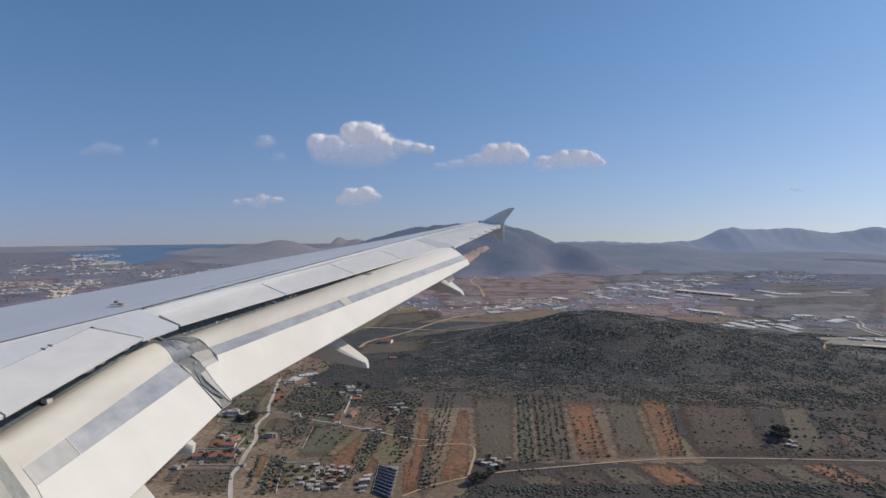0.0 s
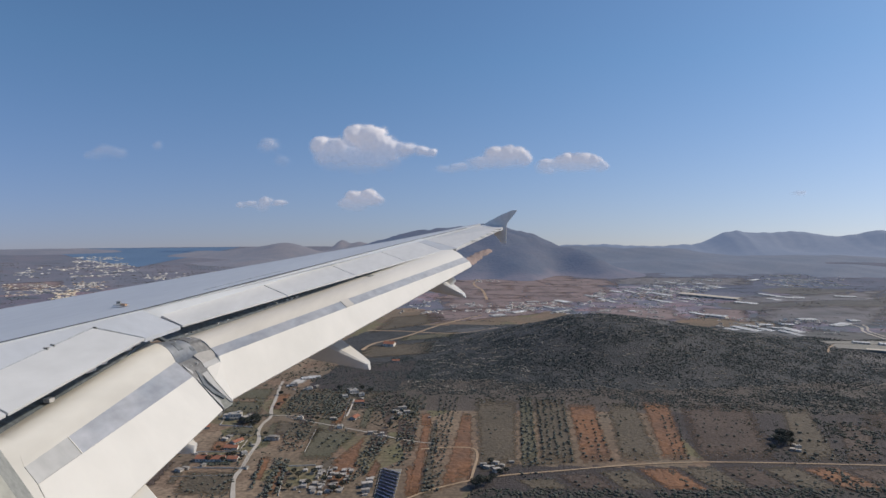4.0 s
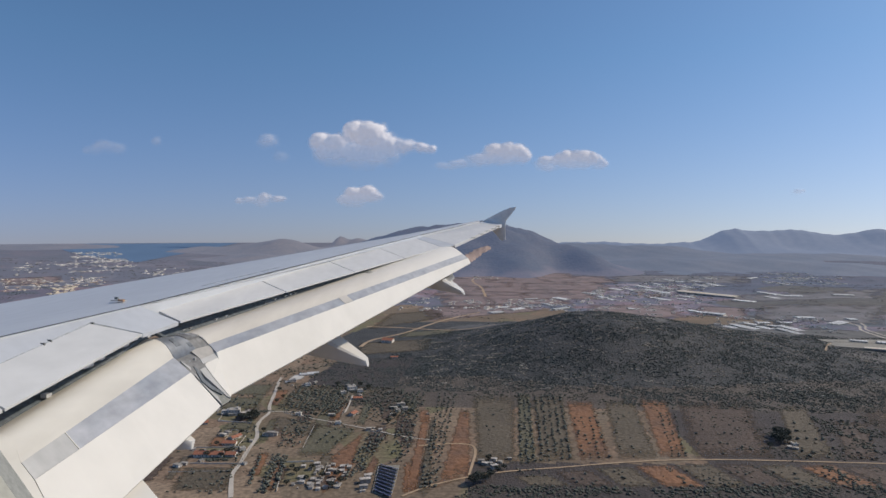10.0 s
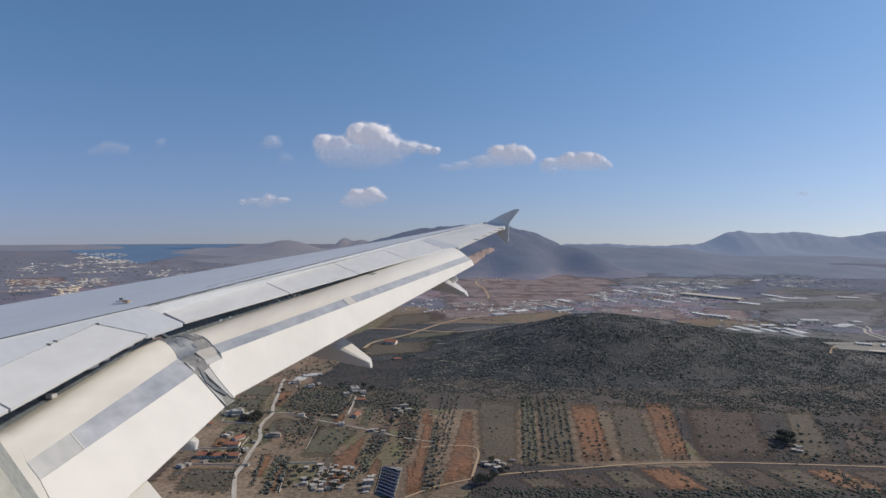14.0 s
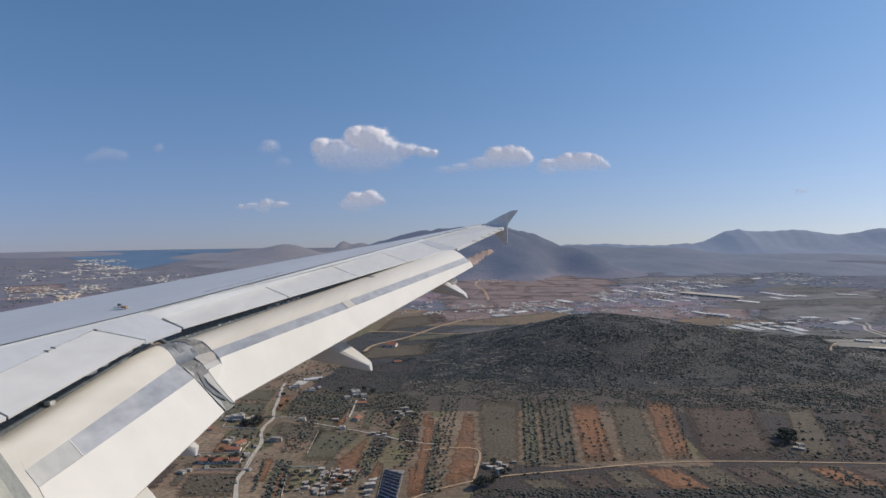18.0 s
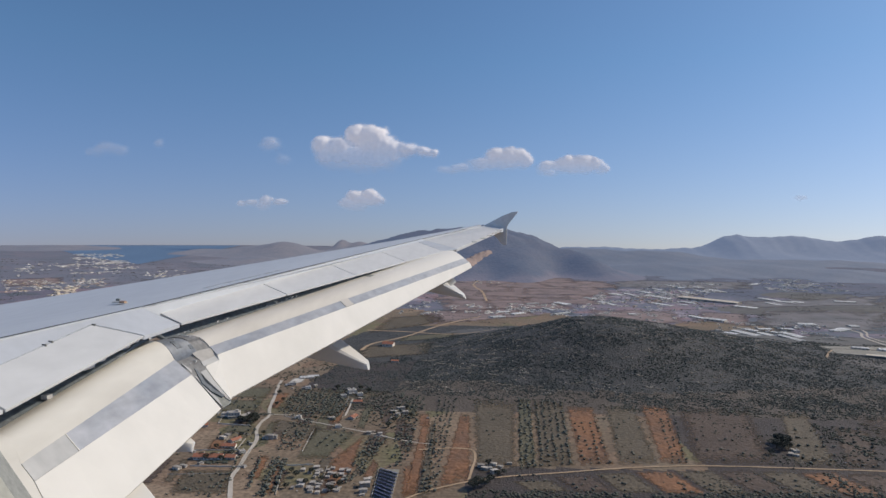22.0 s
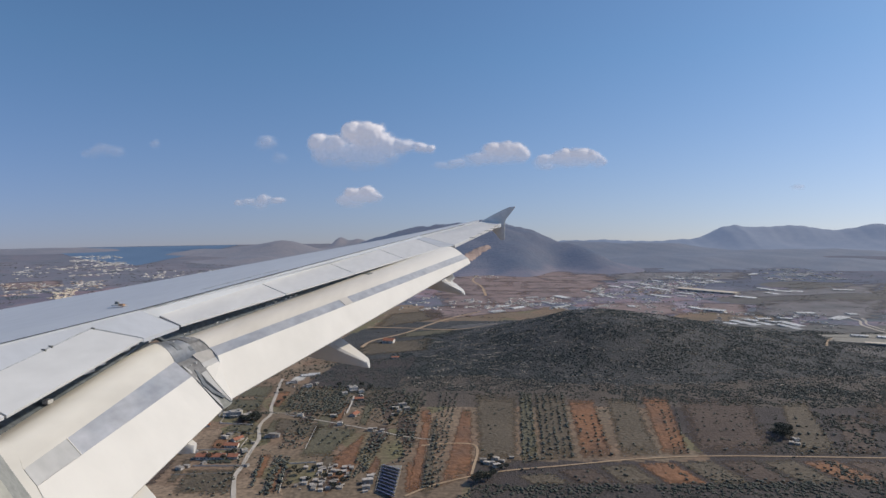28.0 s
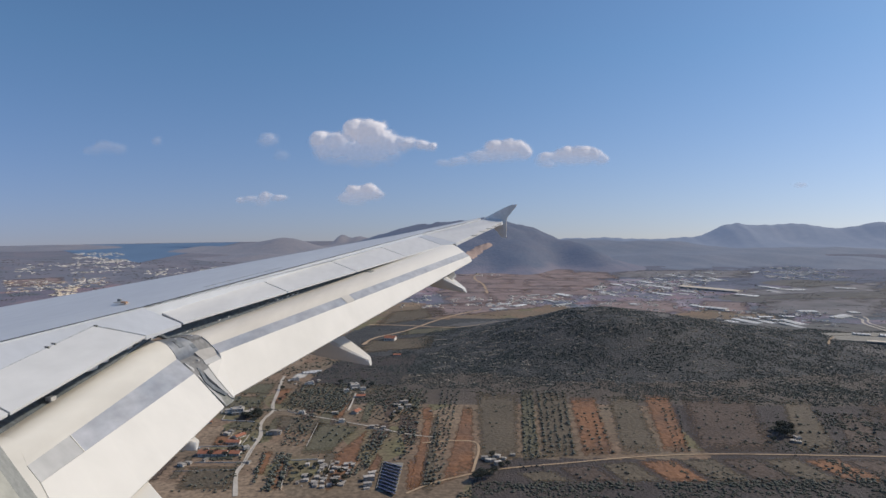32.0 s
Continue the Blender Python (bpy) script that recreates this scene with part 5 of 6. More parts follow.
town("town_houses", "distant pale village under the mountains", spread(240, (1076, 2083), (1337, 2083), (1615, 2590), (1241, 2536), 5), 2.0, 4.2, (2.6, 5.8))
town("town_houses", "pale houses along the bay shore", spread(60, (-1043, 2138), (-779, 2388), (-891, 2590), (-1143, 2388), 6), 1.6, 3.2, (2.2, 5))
town("town_houses", "pale houses below the quarry", spread(36, (92, 2138), (197, 2176), (214, 2485), (123, 2536), 7), 1.8, 3.4, (1.8, 4.2))

town("town_houses", "pale houses and sheds strung along the plain", spread(150, (100, 1468), (587, 1401), (693, 1693), (114, 1670), 21, 30, 0.3), 1.6, 3.0, (1.4, 3.6))
town("town_houses", "pale houses and sheds strung along the plain", spread(90, (549, 1310), (748, 1194), (866, 1385), (613, 1434), 22, 30, 0.3), 1.6, 3.0, (1.4, 3.2))

town("town_houses", "sand-coloured blocks at the edge of the coastal town", spread(26, (-1021, 1625), (-997, 1684), (-1087, 1865), (-1118, 1806), 31, 60, -0.5), 2.6, 4.4, (3.0, 6.0), M_hallroof)

# quarry face on the mountain
def on_slope(bearing, drop):
    """Where the sight line with this bearing and drop per metre meets the mountain."""
    for y in np.arange(2350.0, 3000.0, 6.0):
        if float(mountain_z(np.float64(bearing * y), np.float64(y))) > ALT - drop * y:
            break
    return bearing * y, y


def quarry():
    """Stepped pale benches cut slantwise into the slope."""
    o = thing("quarry", "pale pinkish stepped quarry face in the mountain", "quarry", kind="structure")
    for k in range(22):
        t = k / 21
        x, y = on_slope(0.034 + 0.036 * t, 0.073 - 0.019 * t)
        w = 26 - 12 * t + 4 * math.sin(k * 2.1)
        rings = []
        for i in range(11):
            e = i / 10 * 2 - 1
            up = max(0.0, 1 - e * e) ** 0.5
            px, py = x + e * w, y + 3 * math.sin(i * 0.9 + k)
            z0, z1 = float(mountain_z(np.float64(px), np.float64(py))), float(mountain_z(np.float64(px), np.float64(py + 30)))
            rings.append([(px, py, z0 - 4), (px, py + 3, z0 + 2.5 * up), (px, py + 24, z1 + 2.5 * up - 1), (px, py + 36, z1 - 8)])
        part("bench", loft(rings), M_quarry, o)


quarry()


# ---- trees and scrub ----
def clump_proto(seed, blobs, flat, trunk):
    """A small tree: a short trunk and a crown of rough clumps."""
    rng = random.Random(seed)
    bm = bmesh.new()
    for i in range(blobs):
        a = 2 * math.pi * i / blobs + rng.random()
        r = 0.0 if i == 0 else rng.uniform(0.25, 0.55)
        s = rng.uniform(0.35, 0.6)
        m = Matrix.Translation((math.cos(a) * r, math.sin(a) * r, trunk + flat * rng.uniform(0.35, 0.7))) @ Matrix.Diagonal((s, s * rng.uniform(0.8, 1.2), s * flat, 1))
        got = bmesh.ops.create_icosphere(bm, subdivisions=1, radius=1, matrix=m)["verts"]
        for v in got:
            v.co += Vector((rng.uniform(-1, 1), rng.uniform(-1, 1), rng.uniform(-1, 1))) * 0.16 * s
    if trunk:
        bmesh.ops.create_cone(bm, cap_ends=False, segments=5, radius1=0.1, radius2=0.06, depth=trunk + 0.3, matrix=Matrix.Translation((0, 0, (trunk + 0.1) / 2)))
    bm.verts.ensure_lookup_table()
    v = np.array([p.co[:] for p in bm.verts])
    f = [tuple(q.index for q in p.verts) for p in bm.faces]
    bm.free()
    tri = []
    for p in f:
        tri += [(p[0], p[i], p[i + 1]) for i in range(1, len(p) - 1)]
    return v, np.array(tri)


def scatter(name, label, category, places, protos, material):
    """places: x, y, size. One object of many plants."""
    vs, fs, k = [], [], 0
    rng = np.random.default_rng(len(places))
    for i, (x, y, s) in enumerate(places):
        v, f = protos[i % len(protos)]
        a = rng.random() * 6.28
        c, sn = math.cos(a), math.sin(a)
        sz = s * rng.uniform(0.8, 1.2)
        p = np.stack([x + s * (c * v[:, 0] - sn * v[:, 1]), y + s * (sn * v[:, 0] + c * v[:, 1]), v[:, 2] * sz], 1)
        p[:, 2] += ground_at(x, y) - 0.1 * s
        vs.append(p)
        fs.append(f + k)
        k += len(v)
    v, f = np.concatenate(vs).astype(np.float32), np.concatenate(fs).astype(np.int32)
    me = bpy.data.meshes.new(name)
    me.vertices.add(len(v))
    me.vertices.foreach_set("co", v.ravel())
    me.loops.add(f.size)
    me.loops.foreach_set("vertex_index", f.ravel())
    me.polygons.add(len(f))
    me.polygons.foreach_set("loop_start", np.arange(0, f.size, 3, dtype=np.int32))
    me.update(calc_edges=True)
    me.materials.append(material)
    return tagged(new(name, me), label, category, kind="stuff")


OLIVE = [clump_proto(s, 4, 0.75, 0.35) for s in range(6)]
FLAT = [clump_proto(s + 40, 2, 0.6, 0.0) for s in range(5)]
HEATH_BUSH = [clump_proto(s + 60, 2, 0.40, 0.0) for s in range(8)]
SHRUB = [clump_proto(s + 20, 3, 0.46, 0.0) for s in range(8)]


def rows_in(a, b, c, d, across, along, size, seed, keep=0.9):
    """Trees in rows that run away from the eye, between four corners."""
    rng = np.random.default_rng(seed)
    a, b, c, d = [np.array(p, float) for p in (a, b, c, d)]
    out = []
    for i in range(across):
        u = (i + 0.5) / across
        for j in range(along):
            v = (j + 0.5) / along
            p = (a * (1 - u) + b * u) * (1 - v) + (d * (1 - u) + c * u) * v
            if rng.random() < keep:
                out.append((p[0] + rng.normal(0, 0.7), p[1] + rng.normal(0, 1.4), size * rng.uniform(0.6, 1.25)))
    return out


groves = []
groves += rows_in((-18, 494), (-4, 500), (20, 773), (-4, 773), 4, 34, 2.02, 1, 0.95)
groves += rows_in((69, 550), (86, 555), (109, 773), (94, 773), 3, 38, 2.02, 2, 0.90)
groves += rows_in((88, 555), (121, 561), (148, 758), (111, 768), 5, 36, 2.02, 3, 0.90)
groves += rows_in((126, 561), (156, 565), (174, 689), (142, 681), 4, 13, 1.94, 4, 0.75)
groves += rows_in((210, 570), (228, 572), (266, 705), (245, 709), 3, 20, 1.67, 5, 0.88)
groves += rows_in((-47, 549), (-31, 549), (-22, 758), (-44, 758), 5, 25, 2.02, 6, 0.88)
groves += rows_in((-81, 509), (-67, 532), (-53, 622), (-73, 627), 4, 20, 2.11, 7, 0.94)
groves += rows_in((-144, 488), (-137, 488), (-145, 567), (-154, 567), 3, 18, 2.02, 8, 0.95)
groves += rows_in((-132, 486), (-135, 520), (-139, 563), (-144, 563), 2, 18, 2.11, 9, 0.95)
groves += rows_in((-156, 498), (-152, 498), (-163, 570), (-167, 570), 2, 13, 1.94, 10, 0.95)
groves += rows_in((-157, 584), (-135, 584), (-137, 675), (-163, 681), 7, 13, 1.94, 11, 0.75)
groves += rows_in((-179, 695), (-113, 675), (-115, 773), (-189, 794), 10, 16, 2.11, 12, 0.75)
groves += rows_in((-215, 486), (-169, 488), (-175, 529), (-220, 532), 10, 8, 1.50, 13, 0.45)
groves += rows_in((-78, 695), (-27, 681), (-10, 773), (-67, 788), 8, 13, 2.11, 14, 0.62)
groves += rows_in((237, 573), (307, 576), (350, 695), (278, 695), 10, 9, 1.76, 15, 0.38)
groves += rows_in((330, 570), (404, 567), (469, 685), (384, 689), 10, 10, 2.29, 16, 0.44)
groves += rows_in((-179, 695), (-113, 675), (-104, 799), (-179, 810), 12, 18, 2.09, 21, 0.88)
groves += rows_in((-122, 599), (-98, 584), (-85, 648), (-109, 655), 3, 11, 1.87, 22, 0.50)
groves += rows_in((-88, 675), (-49, 648), (-24, 773), (-75, 799), 8, 16, 1.98, 23, 0.75)
groves += rows_in((-178, 509), (-180, 532), (-183, 584), (-188, 584), 2, 9, 1.76, 24, 0.75)
groves += rows_in((-223, 606), (-182, 599), (-190, 648), (-227, 653), 6, 6, 1.94, 17, 0.62)
groves += rows_in((-248, 695), (-207, 695), (-220, 773), (-252, 744), 6, 9, 2.11, 18, 0.50)
groves += rows_in((33, 544), (66, 557), (88, 749), (39, 763), 8, 20, 1.76, 19, 0.07)
groves += rows_in((163, 567), (199, 570), (217, 681), (187, 685), 6, 13, 1.76, 20, 0.15)
for k in range(8):
    groves += rows_in((74 + 37 * k, 508), (100 + 37 * k, 508), (84 + 37 * k, 544), (62 + 37 * k, 540), 3, 7, 1.5, 30 + k, (0.75, 0.3, 0.6, 0.15, 0.7, 0.4, 0.2, 0.6)[k])
scatter("olive_grove", "rows of small grey-green olive trees in fields", "olive trees", groves, OLIVE, M_olive)


def hedge(a, b, n, lo, hi, wide, seed):
    """Bushes along a line."""
    rng = np.random.default_rng(seed)
    a, b = np.array(a, float), np.array(b, float)
    out = []
    for k in range(n):
        p = a + (b - a) * rng.random() + rng.normal(0, wide, 2)
        out.append((float(p[0]), float(p[1]), rng.uniform(lo, hi)))
    return out


def patch(n, a, b, c, d, lo, hi, seed, gap=-0.3, grain=24.0):
    rng = np.random.default_rng(seed)
    a, b, c, d = [np.array(p, float) for p in (a, b, c, d)]
    out = []
    while len(out) < n:
        u, v = rng.random(2)
        p = (a * (1 - u) + b * u) * (1 - v) + (d * (1 - u) + c * u) * v
        if waves(p[0], p[1], grain, seed) > gap:
            out.append((float(p[0]), float(p[1]), lo + (hi - lo) * rng.random() ** 2))
    return out


hill_scrub = patch(24000, (-150, 770), (860, 735), (860, 1130), (-20, 1160), 1.0, 2.6, 31, -0.05, 34)
hill_scrub += patch(17000, (-150, 770), (860, 735), (860, 1130), (-20, 1160), 0.8, 2.0, 30, -0.25, 11) + patch(9000, (380, 740), (860, 715), (860, 1100), (420, 1100), 0.9, 2.3, 29, -0.1, 20)
hill_scrub += patch(2600, (-10, 830), (560, 830), (480, 1090), (90, 1100), 1.6, 3.4, 32, -0.1, 40)
hill_scrub += patch(3800, (-111, 799), (149, 763), (176, 904), (-74, 973), 0.9, 2.2, 65, -0.25, 24)
hill_scrub += patch(1500, (146, 744), (494, 695), (566, 799), (156, 799), 0.9, 2.2, 66, -0.1, 24)
FOOT_X, FOOT_Y = [-163, -105, 26, 188, 244, 339, 435, 507, 860], [790, 786, 778, 768, 735, 722, 718, 708, 690]
hill_scrub += patch(5200, (200, 715), (860, 660), (860, 780), (200, 790), 0.9, 2.4, 67, -0.3, 22)
hill_scrub += patch(2400, (-185, 806), (-60, 790), (-50, 960), (-165, 950), 1.0, 2.6, 69, -0.2, 26)
hill_scrub = [q for q in hill_scrub if q[1] > float(np.interp(q[0], FOOT_X, FOOT_Y)) + 20 * float(waves(q[0], q[1], 26, 6))]
scatter("hill_scrub", "dense dark scrub over a stony hillside", "scrub", hill_scrub, HEATH_BUSH, M_scrub)
low_scrub = patch(1500, (5, 470), (420, 470), (420, 512), (25, 506), 0.9, 2.5, 33, -0.2, 26)
low_scrub += patch(1500, (420, 560), (760, 540), (800, 720), (470, 716), 0.9, 2.4, 68, 0.0, 20)
low_scrub += patch(260, (-155, 648), (416, 584), (494, 695), (-185, 773), 1.0, 2.2, 34, 0.3, 30)
low_scrub += patch(350, (-260, 800), (-60, 800), (-60, 960), (-300, 960), 1.6, 3.2, 35, -0.1, 26)
low_scrub += patch(260, (-300, 480), (-20, 480), (-40, 790), (-330, 790), 1.0, 2.4, 36, 0.2, 22)
low_scrub += patch(900, (420, 740), (1000, 640), (1050, 800), (420, 820), 1.4, 3.4, 37, 0.0, 24)
low_scrub += patch(620, (-188, 712), (-62, 690), (-66, 800), (-186, 800), 1.3, 2.9, 70, -0.25, 22)
low_scrub += hedge((413, 695), (416, 584), 130, 1.2, 3.0, 4.0, 51) + hedge((346, 554), (345, 488), 90, 1.2, 2.8, 3.0, 52)
low_scrub += hedge((438, 675), (449, 631), 70, 1.4, 3.2, 5.0, 53) + hedge((199, 552), (204, 520), 34, 0.8, 2.0, 1.5, 54)
low_scrub += hedge((229, 552), (243, 518), 40, 0.8, 1.8, 2.0, 55) + hedge((277, 557), (287, 520), 36, 0.8, 1.8, 2.0, 56)
low_scrub += hedge((48, 496), (362, 507), 260, 1.2, 3.2, 4.5, 57) + hedge((179, 744), (429, 722), 160, 1.0, 2.6, 7.0, 58)
low_scrub += hedge((38, 768), (177, 763), 130, 1.0, 2.4, 6.0, 59) + hedge((369, 695), (318, 567), 30, 1.0, 2.2, 2.0, 60)
low_scrub += patch(700, (330, 720), (900, 690), (900, 800), (330, 790), 1.4, 3.6, 61, -0.2, 26)
low_scrub += patch(420, (264, 573), (404, 567), (489, 689), (293, 695), 0.9, 2.2, 62, 0.15, 22)
low_scrub += patch(300, (203, 488), (349, 488), (393, 552), (258, 549), 0.9, 2.2, 63, 0.0, 18)
low_scrub += patch(260, (42, 695), (314, 685), (345, 754), (46, 766), 0.9, 2.2, 64, 0.3, 18)
low_scrub += hedge((-214, 553), (-190, 554), 70, 1.4, 2.4, 1.8, 71) + hedge((-212, 690), (-190, 694), 50, 1.4, 2.6, 2.5, 72)
rock_rng = random.Random(77)
rock_lines = []
for k in range(230):
    x, y = rock_rng.uniform(-40, 820), rock_rng.uniform(790, 1075)
    turn, long = rock_rng.uniform(-0.7, 0.7), rock_rng.uniform(8, 30)
    rock_lines += hedge((x, y), (x + long * math.cos(turn), y + long * math.sin(turn)), int(long * 0.8), 1.0, 2.6, 0.7, 400 + k)
scatter("hill_stones", "pale rock outcrops among hillside scrub", "rocks", rock_lines + patch(2600, (-60, 800), (860, 745), (860, 1110), (40, 1140), 1.2, 3.0, 41, 0.35, 12) + patch(1200, (-60, 810), (860, 760), (860, 1110), (40, 1140), 0.9, 2.2, 42, 0.25, 17), FLAT, M_stone)
scatter("field_scrub", "low dark bushes between the fields", "bushes", low_scrub, SHRUB, M_bush)
far_trees = patch(5200, (-900, 1150), (1100, 1180), (1900, 2800), (-1300, 2900), 1.4, 3.2, 38, 0.45, 60)
far_trees += patch(2600, (-1500, 1500), (-300, 1300), (-700, 3000), (-2300, 2900), 2.0, 4.5, 40, 0.35, 50)
for k in range(90):
    rng = random.Random(100 + k)
    x, y = rng.uniform(-500, 1500), rng.uniform(1250, 2500)
    far_trees += hedge((x, y), (x + rng.uniform(60, 200), y + rng.uniform(-50, 50)), 46, 1.2, 2.6, 3.0, k)
scatter("far_trees", "distant dark trees and hedges on the plain", "trees", far_trees, SHRUB, M_farleaf)


# larger trees with trunk, limbs and leafy crown
def make_tree(at, tall, seed):
    rng = random.Random(seed)
    o = thing("tree", "dark broad-crowned tree beside a field", "tree", "trees by the road", at)
    bm = bmesh.new()
    bmesh.ops.create_cone(bm, cap_ends=True, segments=7, radius1=0.05, radius2=0.03, depth=0.45, matrix=Matrix.Translation((0, 0, 0.2)))
    for k in range(4):
        a = k * 1.6 + rng.random()
        m = Matrix.Translation((0, 0, 0.38)) @ Euler((0.7, 0, a)).to_matrix().to_4x4() @ Matrix.Translation((0, 0, 0.14))
        bmesh.ops.create_cone(bm, cap_ends=False, segments=5, radius1=0.028, radius2=0.01, depth=0.3, matrix=m)
    part("trunk", bm, M_bark, o)
    bm = bmesh.new()
    for k in range(420):
        d = Vector((rng.gauss(0, 1), rng.gauss(0, 1), rng.gauss(0, 0.75))).normalized() * rng.uniform(0.5, 1.0) ** 0.5
        c = Vector((d.x * 0.46, d.y * 0.46, 0.66 + d.z * 0.3))
        c += Vector((math.sin(k), math.cos(k * 1.3), 0)) * 0.05
        q = [c + Vector((rng.uniform(-1, 1), rng.uniform(-1, 1), rng.uniform(-0.7, 0.7))) * 0.085 for _ in range(4)]
        vs = [bm.verts.new(p) for p in q]
        for f in ((0, 1, 2), (0, 2, 3), (0, 3, 1), (1, 3, 2)):
            bm.faces.new([vs[i] for i in f])
    part("crown", bm, M_bush, o)
    o.scale = (tall, tall, tall)
    return o


big = make_tree((*(334, 611), ground_at(*(334, 611))), 11, 1)
FARM_TREES = ((332, 617, 10), (344, 624, 12), (341, 631, 11), (342, 614, 8), (31, 511, 10), (27, 507, 9), (37, 514, 8), (42, 522, 7), (-34, 695, 5), (317, 599, 6), (43, 559, 6), (49, 534, 6),
              (55, 539, 5))
VILLAGE_TREES = ((-206, 669, 8), (-203, 673, 9), (-198, 669, 7), (-198, 662, 7), (-217, 563, 6), (-207, 563, 6), (-211, 559, 6), (-198, 559, 5), (-99, 518, 5), (-111, 511, 5), (-122, 525, 6), (-88, 498, 6),
                 (-51, 675, 6), (-56, 657, 6), (-104, 799, 7), (-92, 786, 7), (-133, 799, 7), (-215, 666, 7), (-209, 662, 8), (-179, 627, 5), (-201, 773, 6), (-189, 744, 5), (-192, 726, 5), (-137, 677, 5),
                 (-196, 567, 6), (-192, 570, 6), (-212, 587, 5), (-199, 621, 5), (-128, 534, 5), (-111, 534, 5), (-125, 502, 5), (-87, 520, 6), (-82, 507, 6), (-50, 722, 6), (-41, 722, 6))
for k, (x, y, s) in enumerate(FARM_TREES + VILLAGE_TREES):
    copy_thing(big, pose(x, y, ground_at(x, y), 0, 0, 47 * k) @ Matrix.Diagonal((s / 11, s / 11, s / 11, 1)))


# ---- clouds ----
def cloud_material():
    m = bpy.data.materials.new("cloud_vapour_glow")
    m.use_nodes = True
    n, l = m.node_tree.nodes, m.node_tree.links
    b = n["Principled BSDF"]
    b.inputs["Base Color"].default_value = (0.74, 0.69, 0.65, 1)
    b.inputs["Roughness"].default_value = 1.0
    b.inputs["Specular IOR Level"].default_value = 0.0
    # emission stands in for sunlight scattered inside the cloud
    b.inputs["Emission Color"].default_value = (0.320, 0.305, 0.335, 1)
    b.inputs["Emission Strength"].default_value = 1.0
    at = n.new("ShaderNodeAttribute")
    at.attribute_name = "vapour"
    co = n.new("ShaderNodeTexCoord")
    fz = n.new("ShaderNodeTexNoise")
    fz.inputs["Scale"].default_value, fz.inputs["Detail"].default_value = 0.03, 4
    l.new(co.outputs["Object"], fz.inputs["Vector"])
    thin = n.new("ShaderNodeMapRange")
    thin.inputs["To Min"].default_value, thin.inputs["To Max"].default_value = 0.92, 1.05
    l.new(fz.outputs["Fac"], thin.inputs["Value"])
    mul = n.new("ShaderNodeMath")
    mul.operation, mul.use_clamp = "MULTIPLY", True
    l.new(thin.outputs[0], mul.inputs[0])
    l.new(at.outputs["Fac"], mul.inputs[1])
    l.new(mul.outputs[0], b.inputs["Alpha"])
    return m


M_cloud = cloud_material()


def cloud(cx, cy, wide, tall, puffs, seed, thin=1.0, label="small white cumulus cloud with a grey underside"):
    """A heap of vapour far off: billows crisp above, thin below. cx, cy: bearing and rise per metre of distance."""
    far_y = 4300.0
    nx, nz = 130, 70
    w, t = wide * far_y, tall * far_y * 1.03
    ease = lambda x: x * x * (3 - 2 * x)
    verts, faces, dens = [], [], []
    for i in range(nz + 1):
        for j in range(nx + 1):
            u, v = j / nx * 2 - 1, i / nz * 2 - 1
            x, z = u * w, v * t
            n1 = noise.fractal(Vector((x / 62, z / 55, seed * 3.1)), 1.0, 2.0, 5)
            lumps = 0.0
            gap = 1.0
            for pu, pv, ru, rv in puffs:
                q = ((u - pu) / ru) ** 2 + ((v - pv) / rv) ** 2
                gap *= 1 - math.exp(-0.95 * q)
                lumps = max(lumps, 1 - q)
            full = 1 - gap
            up = min(1.0, max(0.0, (v + 0.7) / 1.25))          # 0 at the foot, 1 near the top
            blur = 0.80 - 0.40 * up + 0.3 * (1 - thin)
            d = ease(min(1.0, max(0.0, (full + 0.20 * n1 - 0.40) / blur)))
            fade = ease(min(1.0, max(0.0, (1 - abs(u)) * 7))) * ease(min(1.0, max(0.0, (1 - abs(v)) * 6)))
            bulge = full * t * 0.34 + t * 0.16 * math.sqrt(max(0.0, lumps)) + 0.04 * t * n1 * full
            verts.append((x, -bulge, z))
            dens.append(d * fade * thin * (0.30 + 0.65 * ease(up)))
    for i in range(nz):
        for j in range(nx):
            a = i * (nx + 1) + j
            if max(dens[a], dens[a + 1], dens[a + nx + 1], dens[a + nx + 2]) > 0.004:
                faces.append((a, a + 1, a + nx + 2, a + nx + 1))
    me = mesh_from("cloud", verts, faces, M_cloud, smooth=True)
    lay = me.attributes.new("vapour", "FLOAT", "POINT")
    lay.data.foreach_set("value", dens)
    ob = new("cloud", me)
    ob.matrix_world = Matrix.Translation((cx * far_y, far_y, ALT + cy * far_y))
    return tagged(ob, label, "cloud", "clouds")


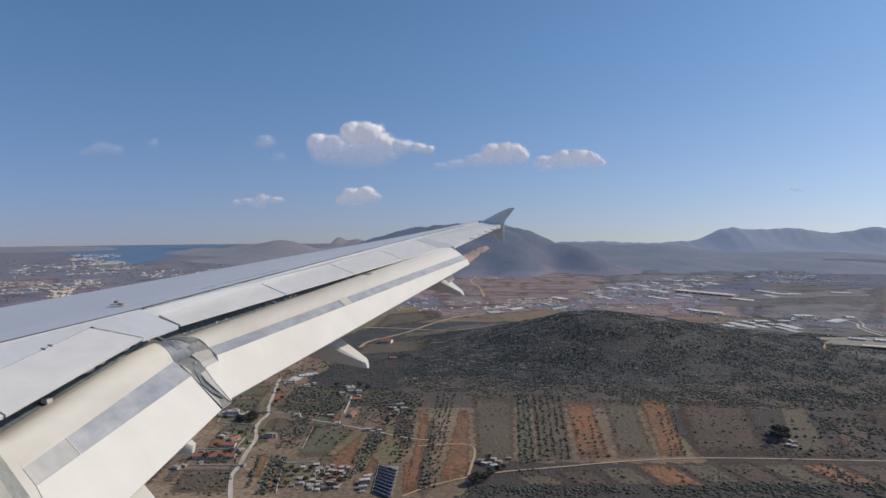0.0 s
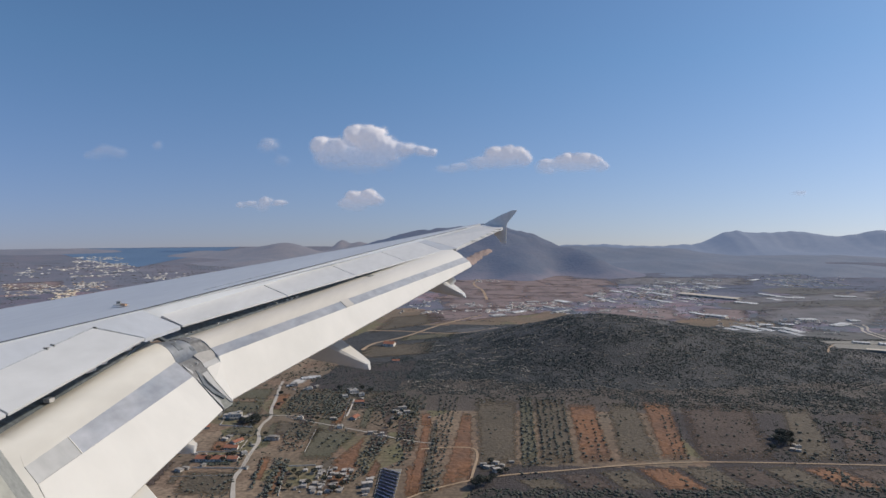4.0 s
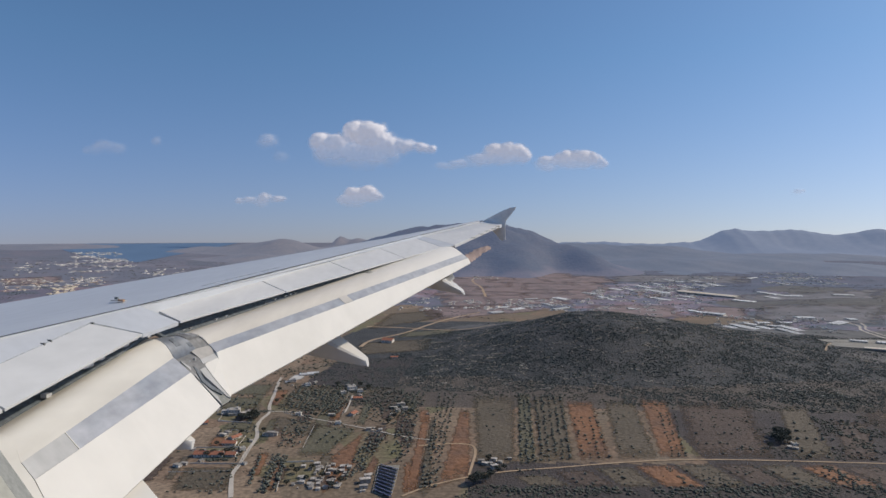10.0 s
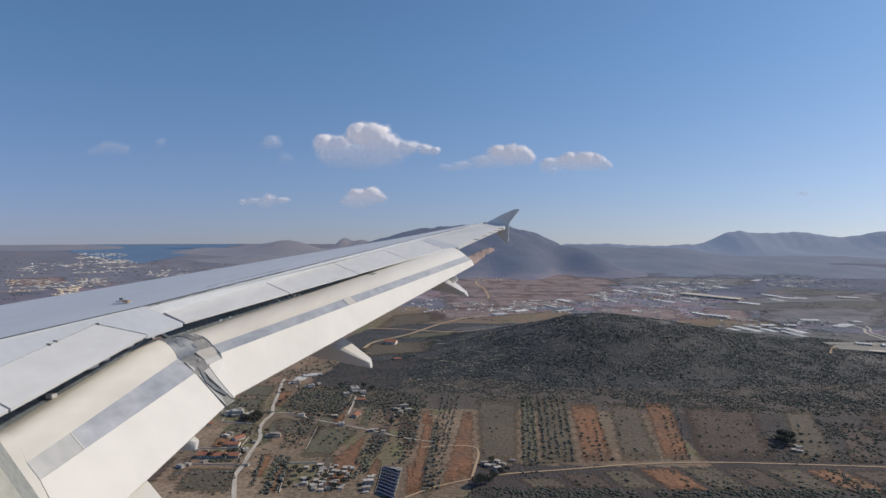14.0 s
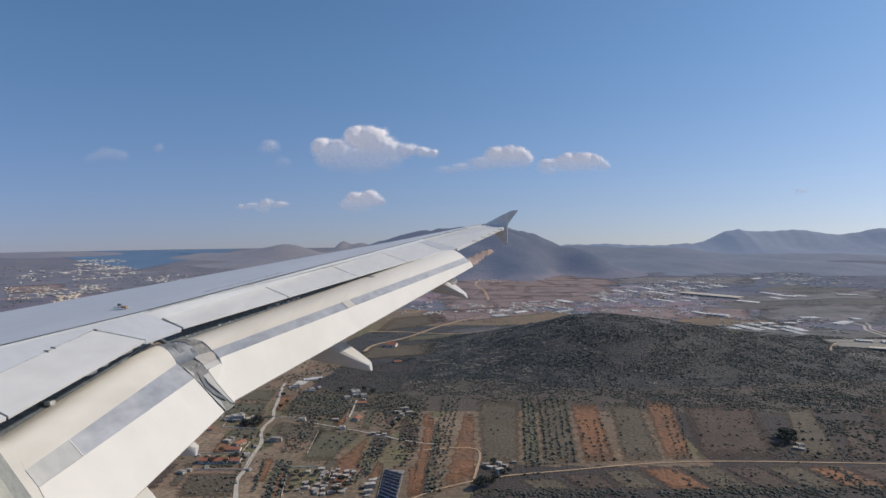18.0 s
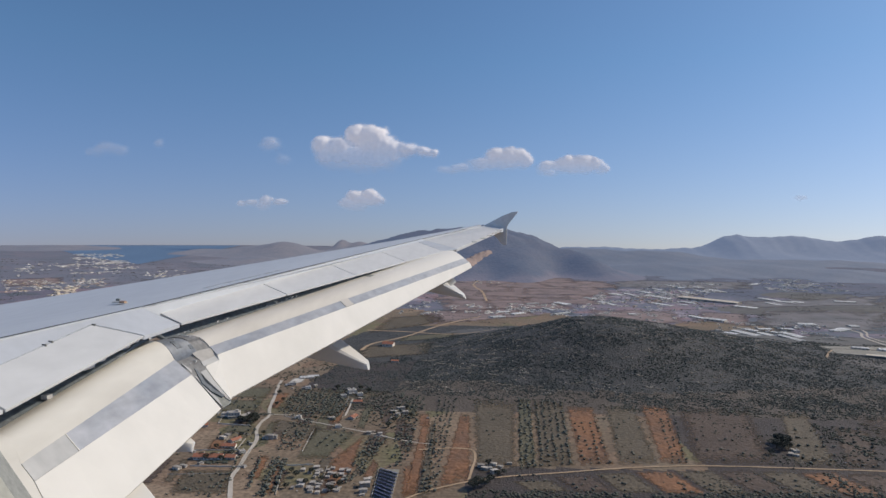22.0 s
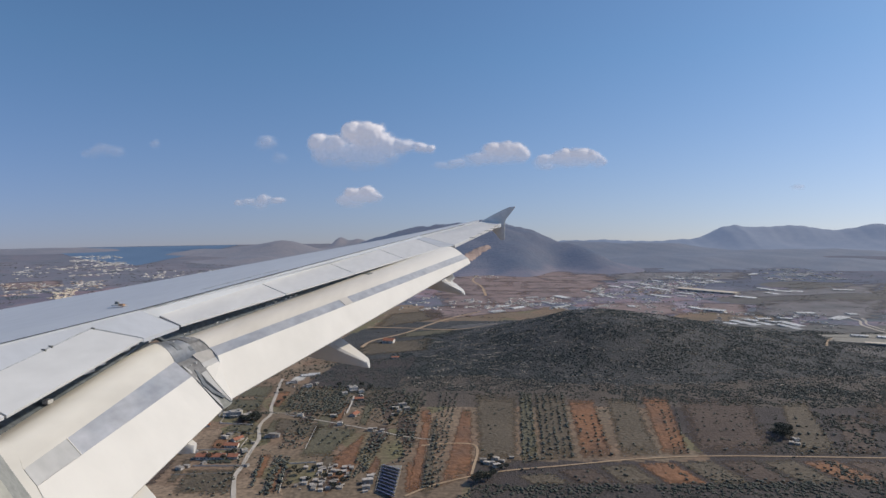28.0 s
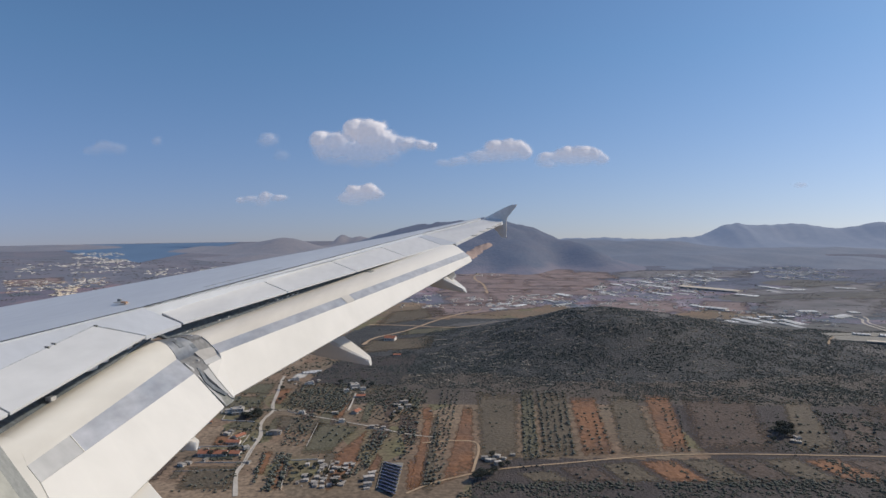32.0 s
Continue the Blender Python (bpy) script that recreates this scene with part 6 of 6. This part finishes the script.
FAINT = "faint thin wisp of pinkish cloud"
cloud(-0.1125, 0.1040, 0.118, 0.054, [(-0.05, 0.34, 0.2, 0.4), (-0.25, 0.43, 0.16, 0.31), (0.04, 0.25, 0.2, 0.4), (-0.7, 0.16, 0.16, 0.25), (-0.5, 0.06, 0.19, 0.28), (0.18, 0.0, 0.2, 0.34), (-0.32, -0.27, 0.39, 0.37),
                                      (0.04, -0.24, 0.32, 0.37), (0.43, 0.06, 0.17, 0.21), (0.64, 0.0, 0.14, 0.17), (0.79, -0.03, 0.08, 0.12), (-0.59, -0.18, 0.2, 0.28)], 1, label="large white cumulus cloud with a grey underside")
cloud(0.0603, 0.0915, 0.092, 0.030, [(0.47, 0.28, 0.26, 0.55), (0.17, 0.28, 0.2, 0.44), (0.68, 0.06, 0.17, 0.44), (0.33, -0.05, 0.37, 0.44), (-0.08, -0.16, 0.26, 0.33), (-0.39, -0.36, 0.28, 0.25), (-0.67, -0.49, 0.22, 0.22)], 2)
cloud(0.1997, 0.0862, 0.078, 0.026, [(-0.17, 0.19, 0.2, 0.48), (0.15, 0.29, 0.24, 0.51), (0.43, 0.16, 0.17, 0.48), (-0.55, -0.03, 0.26, 0.38), (0.6, -0.12, 0.17, 0.32), (-0.01, -0.16, 0.49, 0.38), (-0.5, -0.41, 0.2, 0.25)], 3)
cloud(-0.1292, 0.0267, 0.060, 0.026, [(0.16, 0.37, 0.23, 0.38), (-0.22, 0.31, 0.23, 0.35), (0.39, 0.06, 0.26, 0.38), (-0.01, -0.01, 0.37, 0.35), (-0.41, -0.2, 0.31, 0.35), (-0.15, -0.39, 0.34, 0.29)], 4)
cloud(-0.2816, 0.0205, 0.050, 0.020, [(0.0, 0.15, 0.26, 0.54), (-0.51, 0.03, 0.31, 0.33), (0.45, 0.11, 0.31, 0.29), (-0.1, -0.35, 0.2, 0.33), (-0.78, -0.1, 0.2, 0.25)], 5, 0.8)
cloud(-0.2680, 0.1002, 0.044, 0.034, [(-0.2, 0.3, 0.5, 0.4), (0.3, -0.35, 0.4, 0.3)], 6, 0.42, FAINT)
cloud(-0.5308, 0.0993, 0.050, 0.024, [(0.0, 0.1, 0.5, 0.5), (-0.4, -0.2, 0.35, 0.35), (0.45, -0.1, 0.35, 0.35)], 7, 0.42, FAINT)
cloud(-0.4507, 0.1099, 0.022, 0.018, [(0.0, 0.0, 0.55, 0.55)], 8, 0.42, FAINT)
cloud(0.5563, 0.0436, 0.026, 0.010, [(0.0, 0.0, 0.6, 0.6)], 9, 0.6, FAINT)
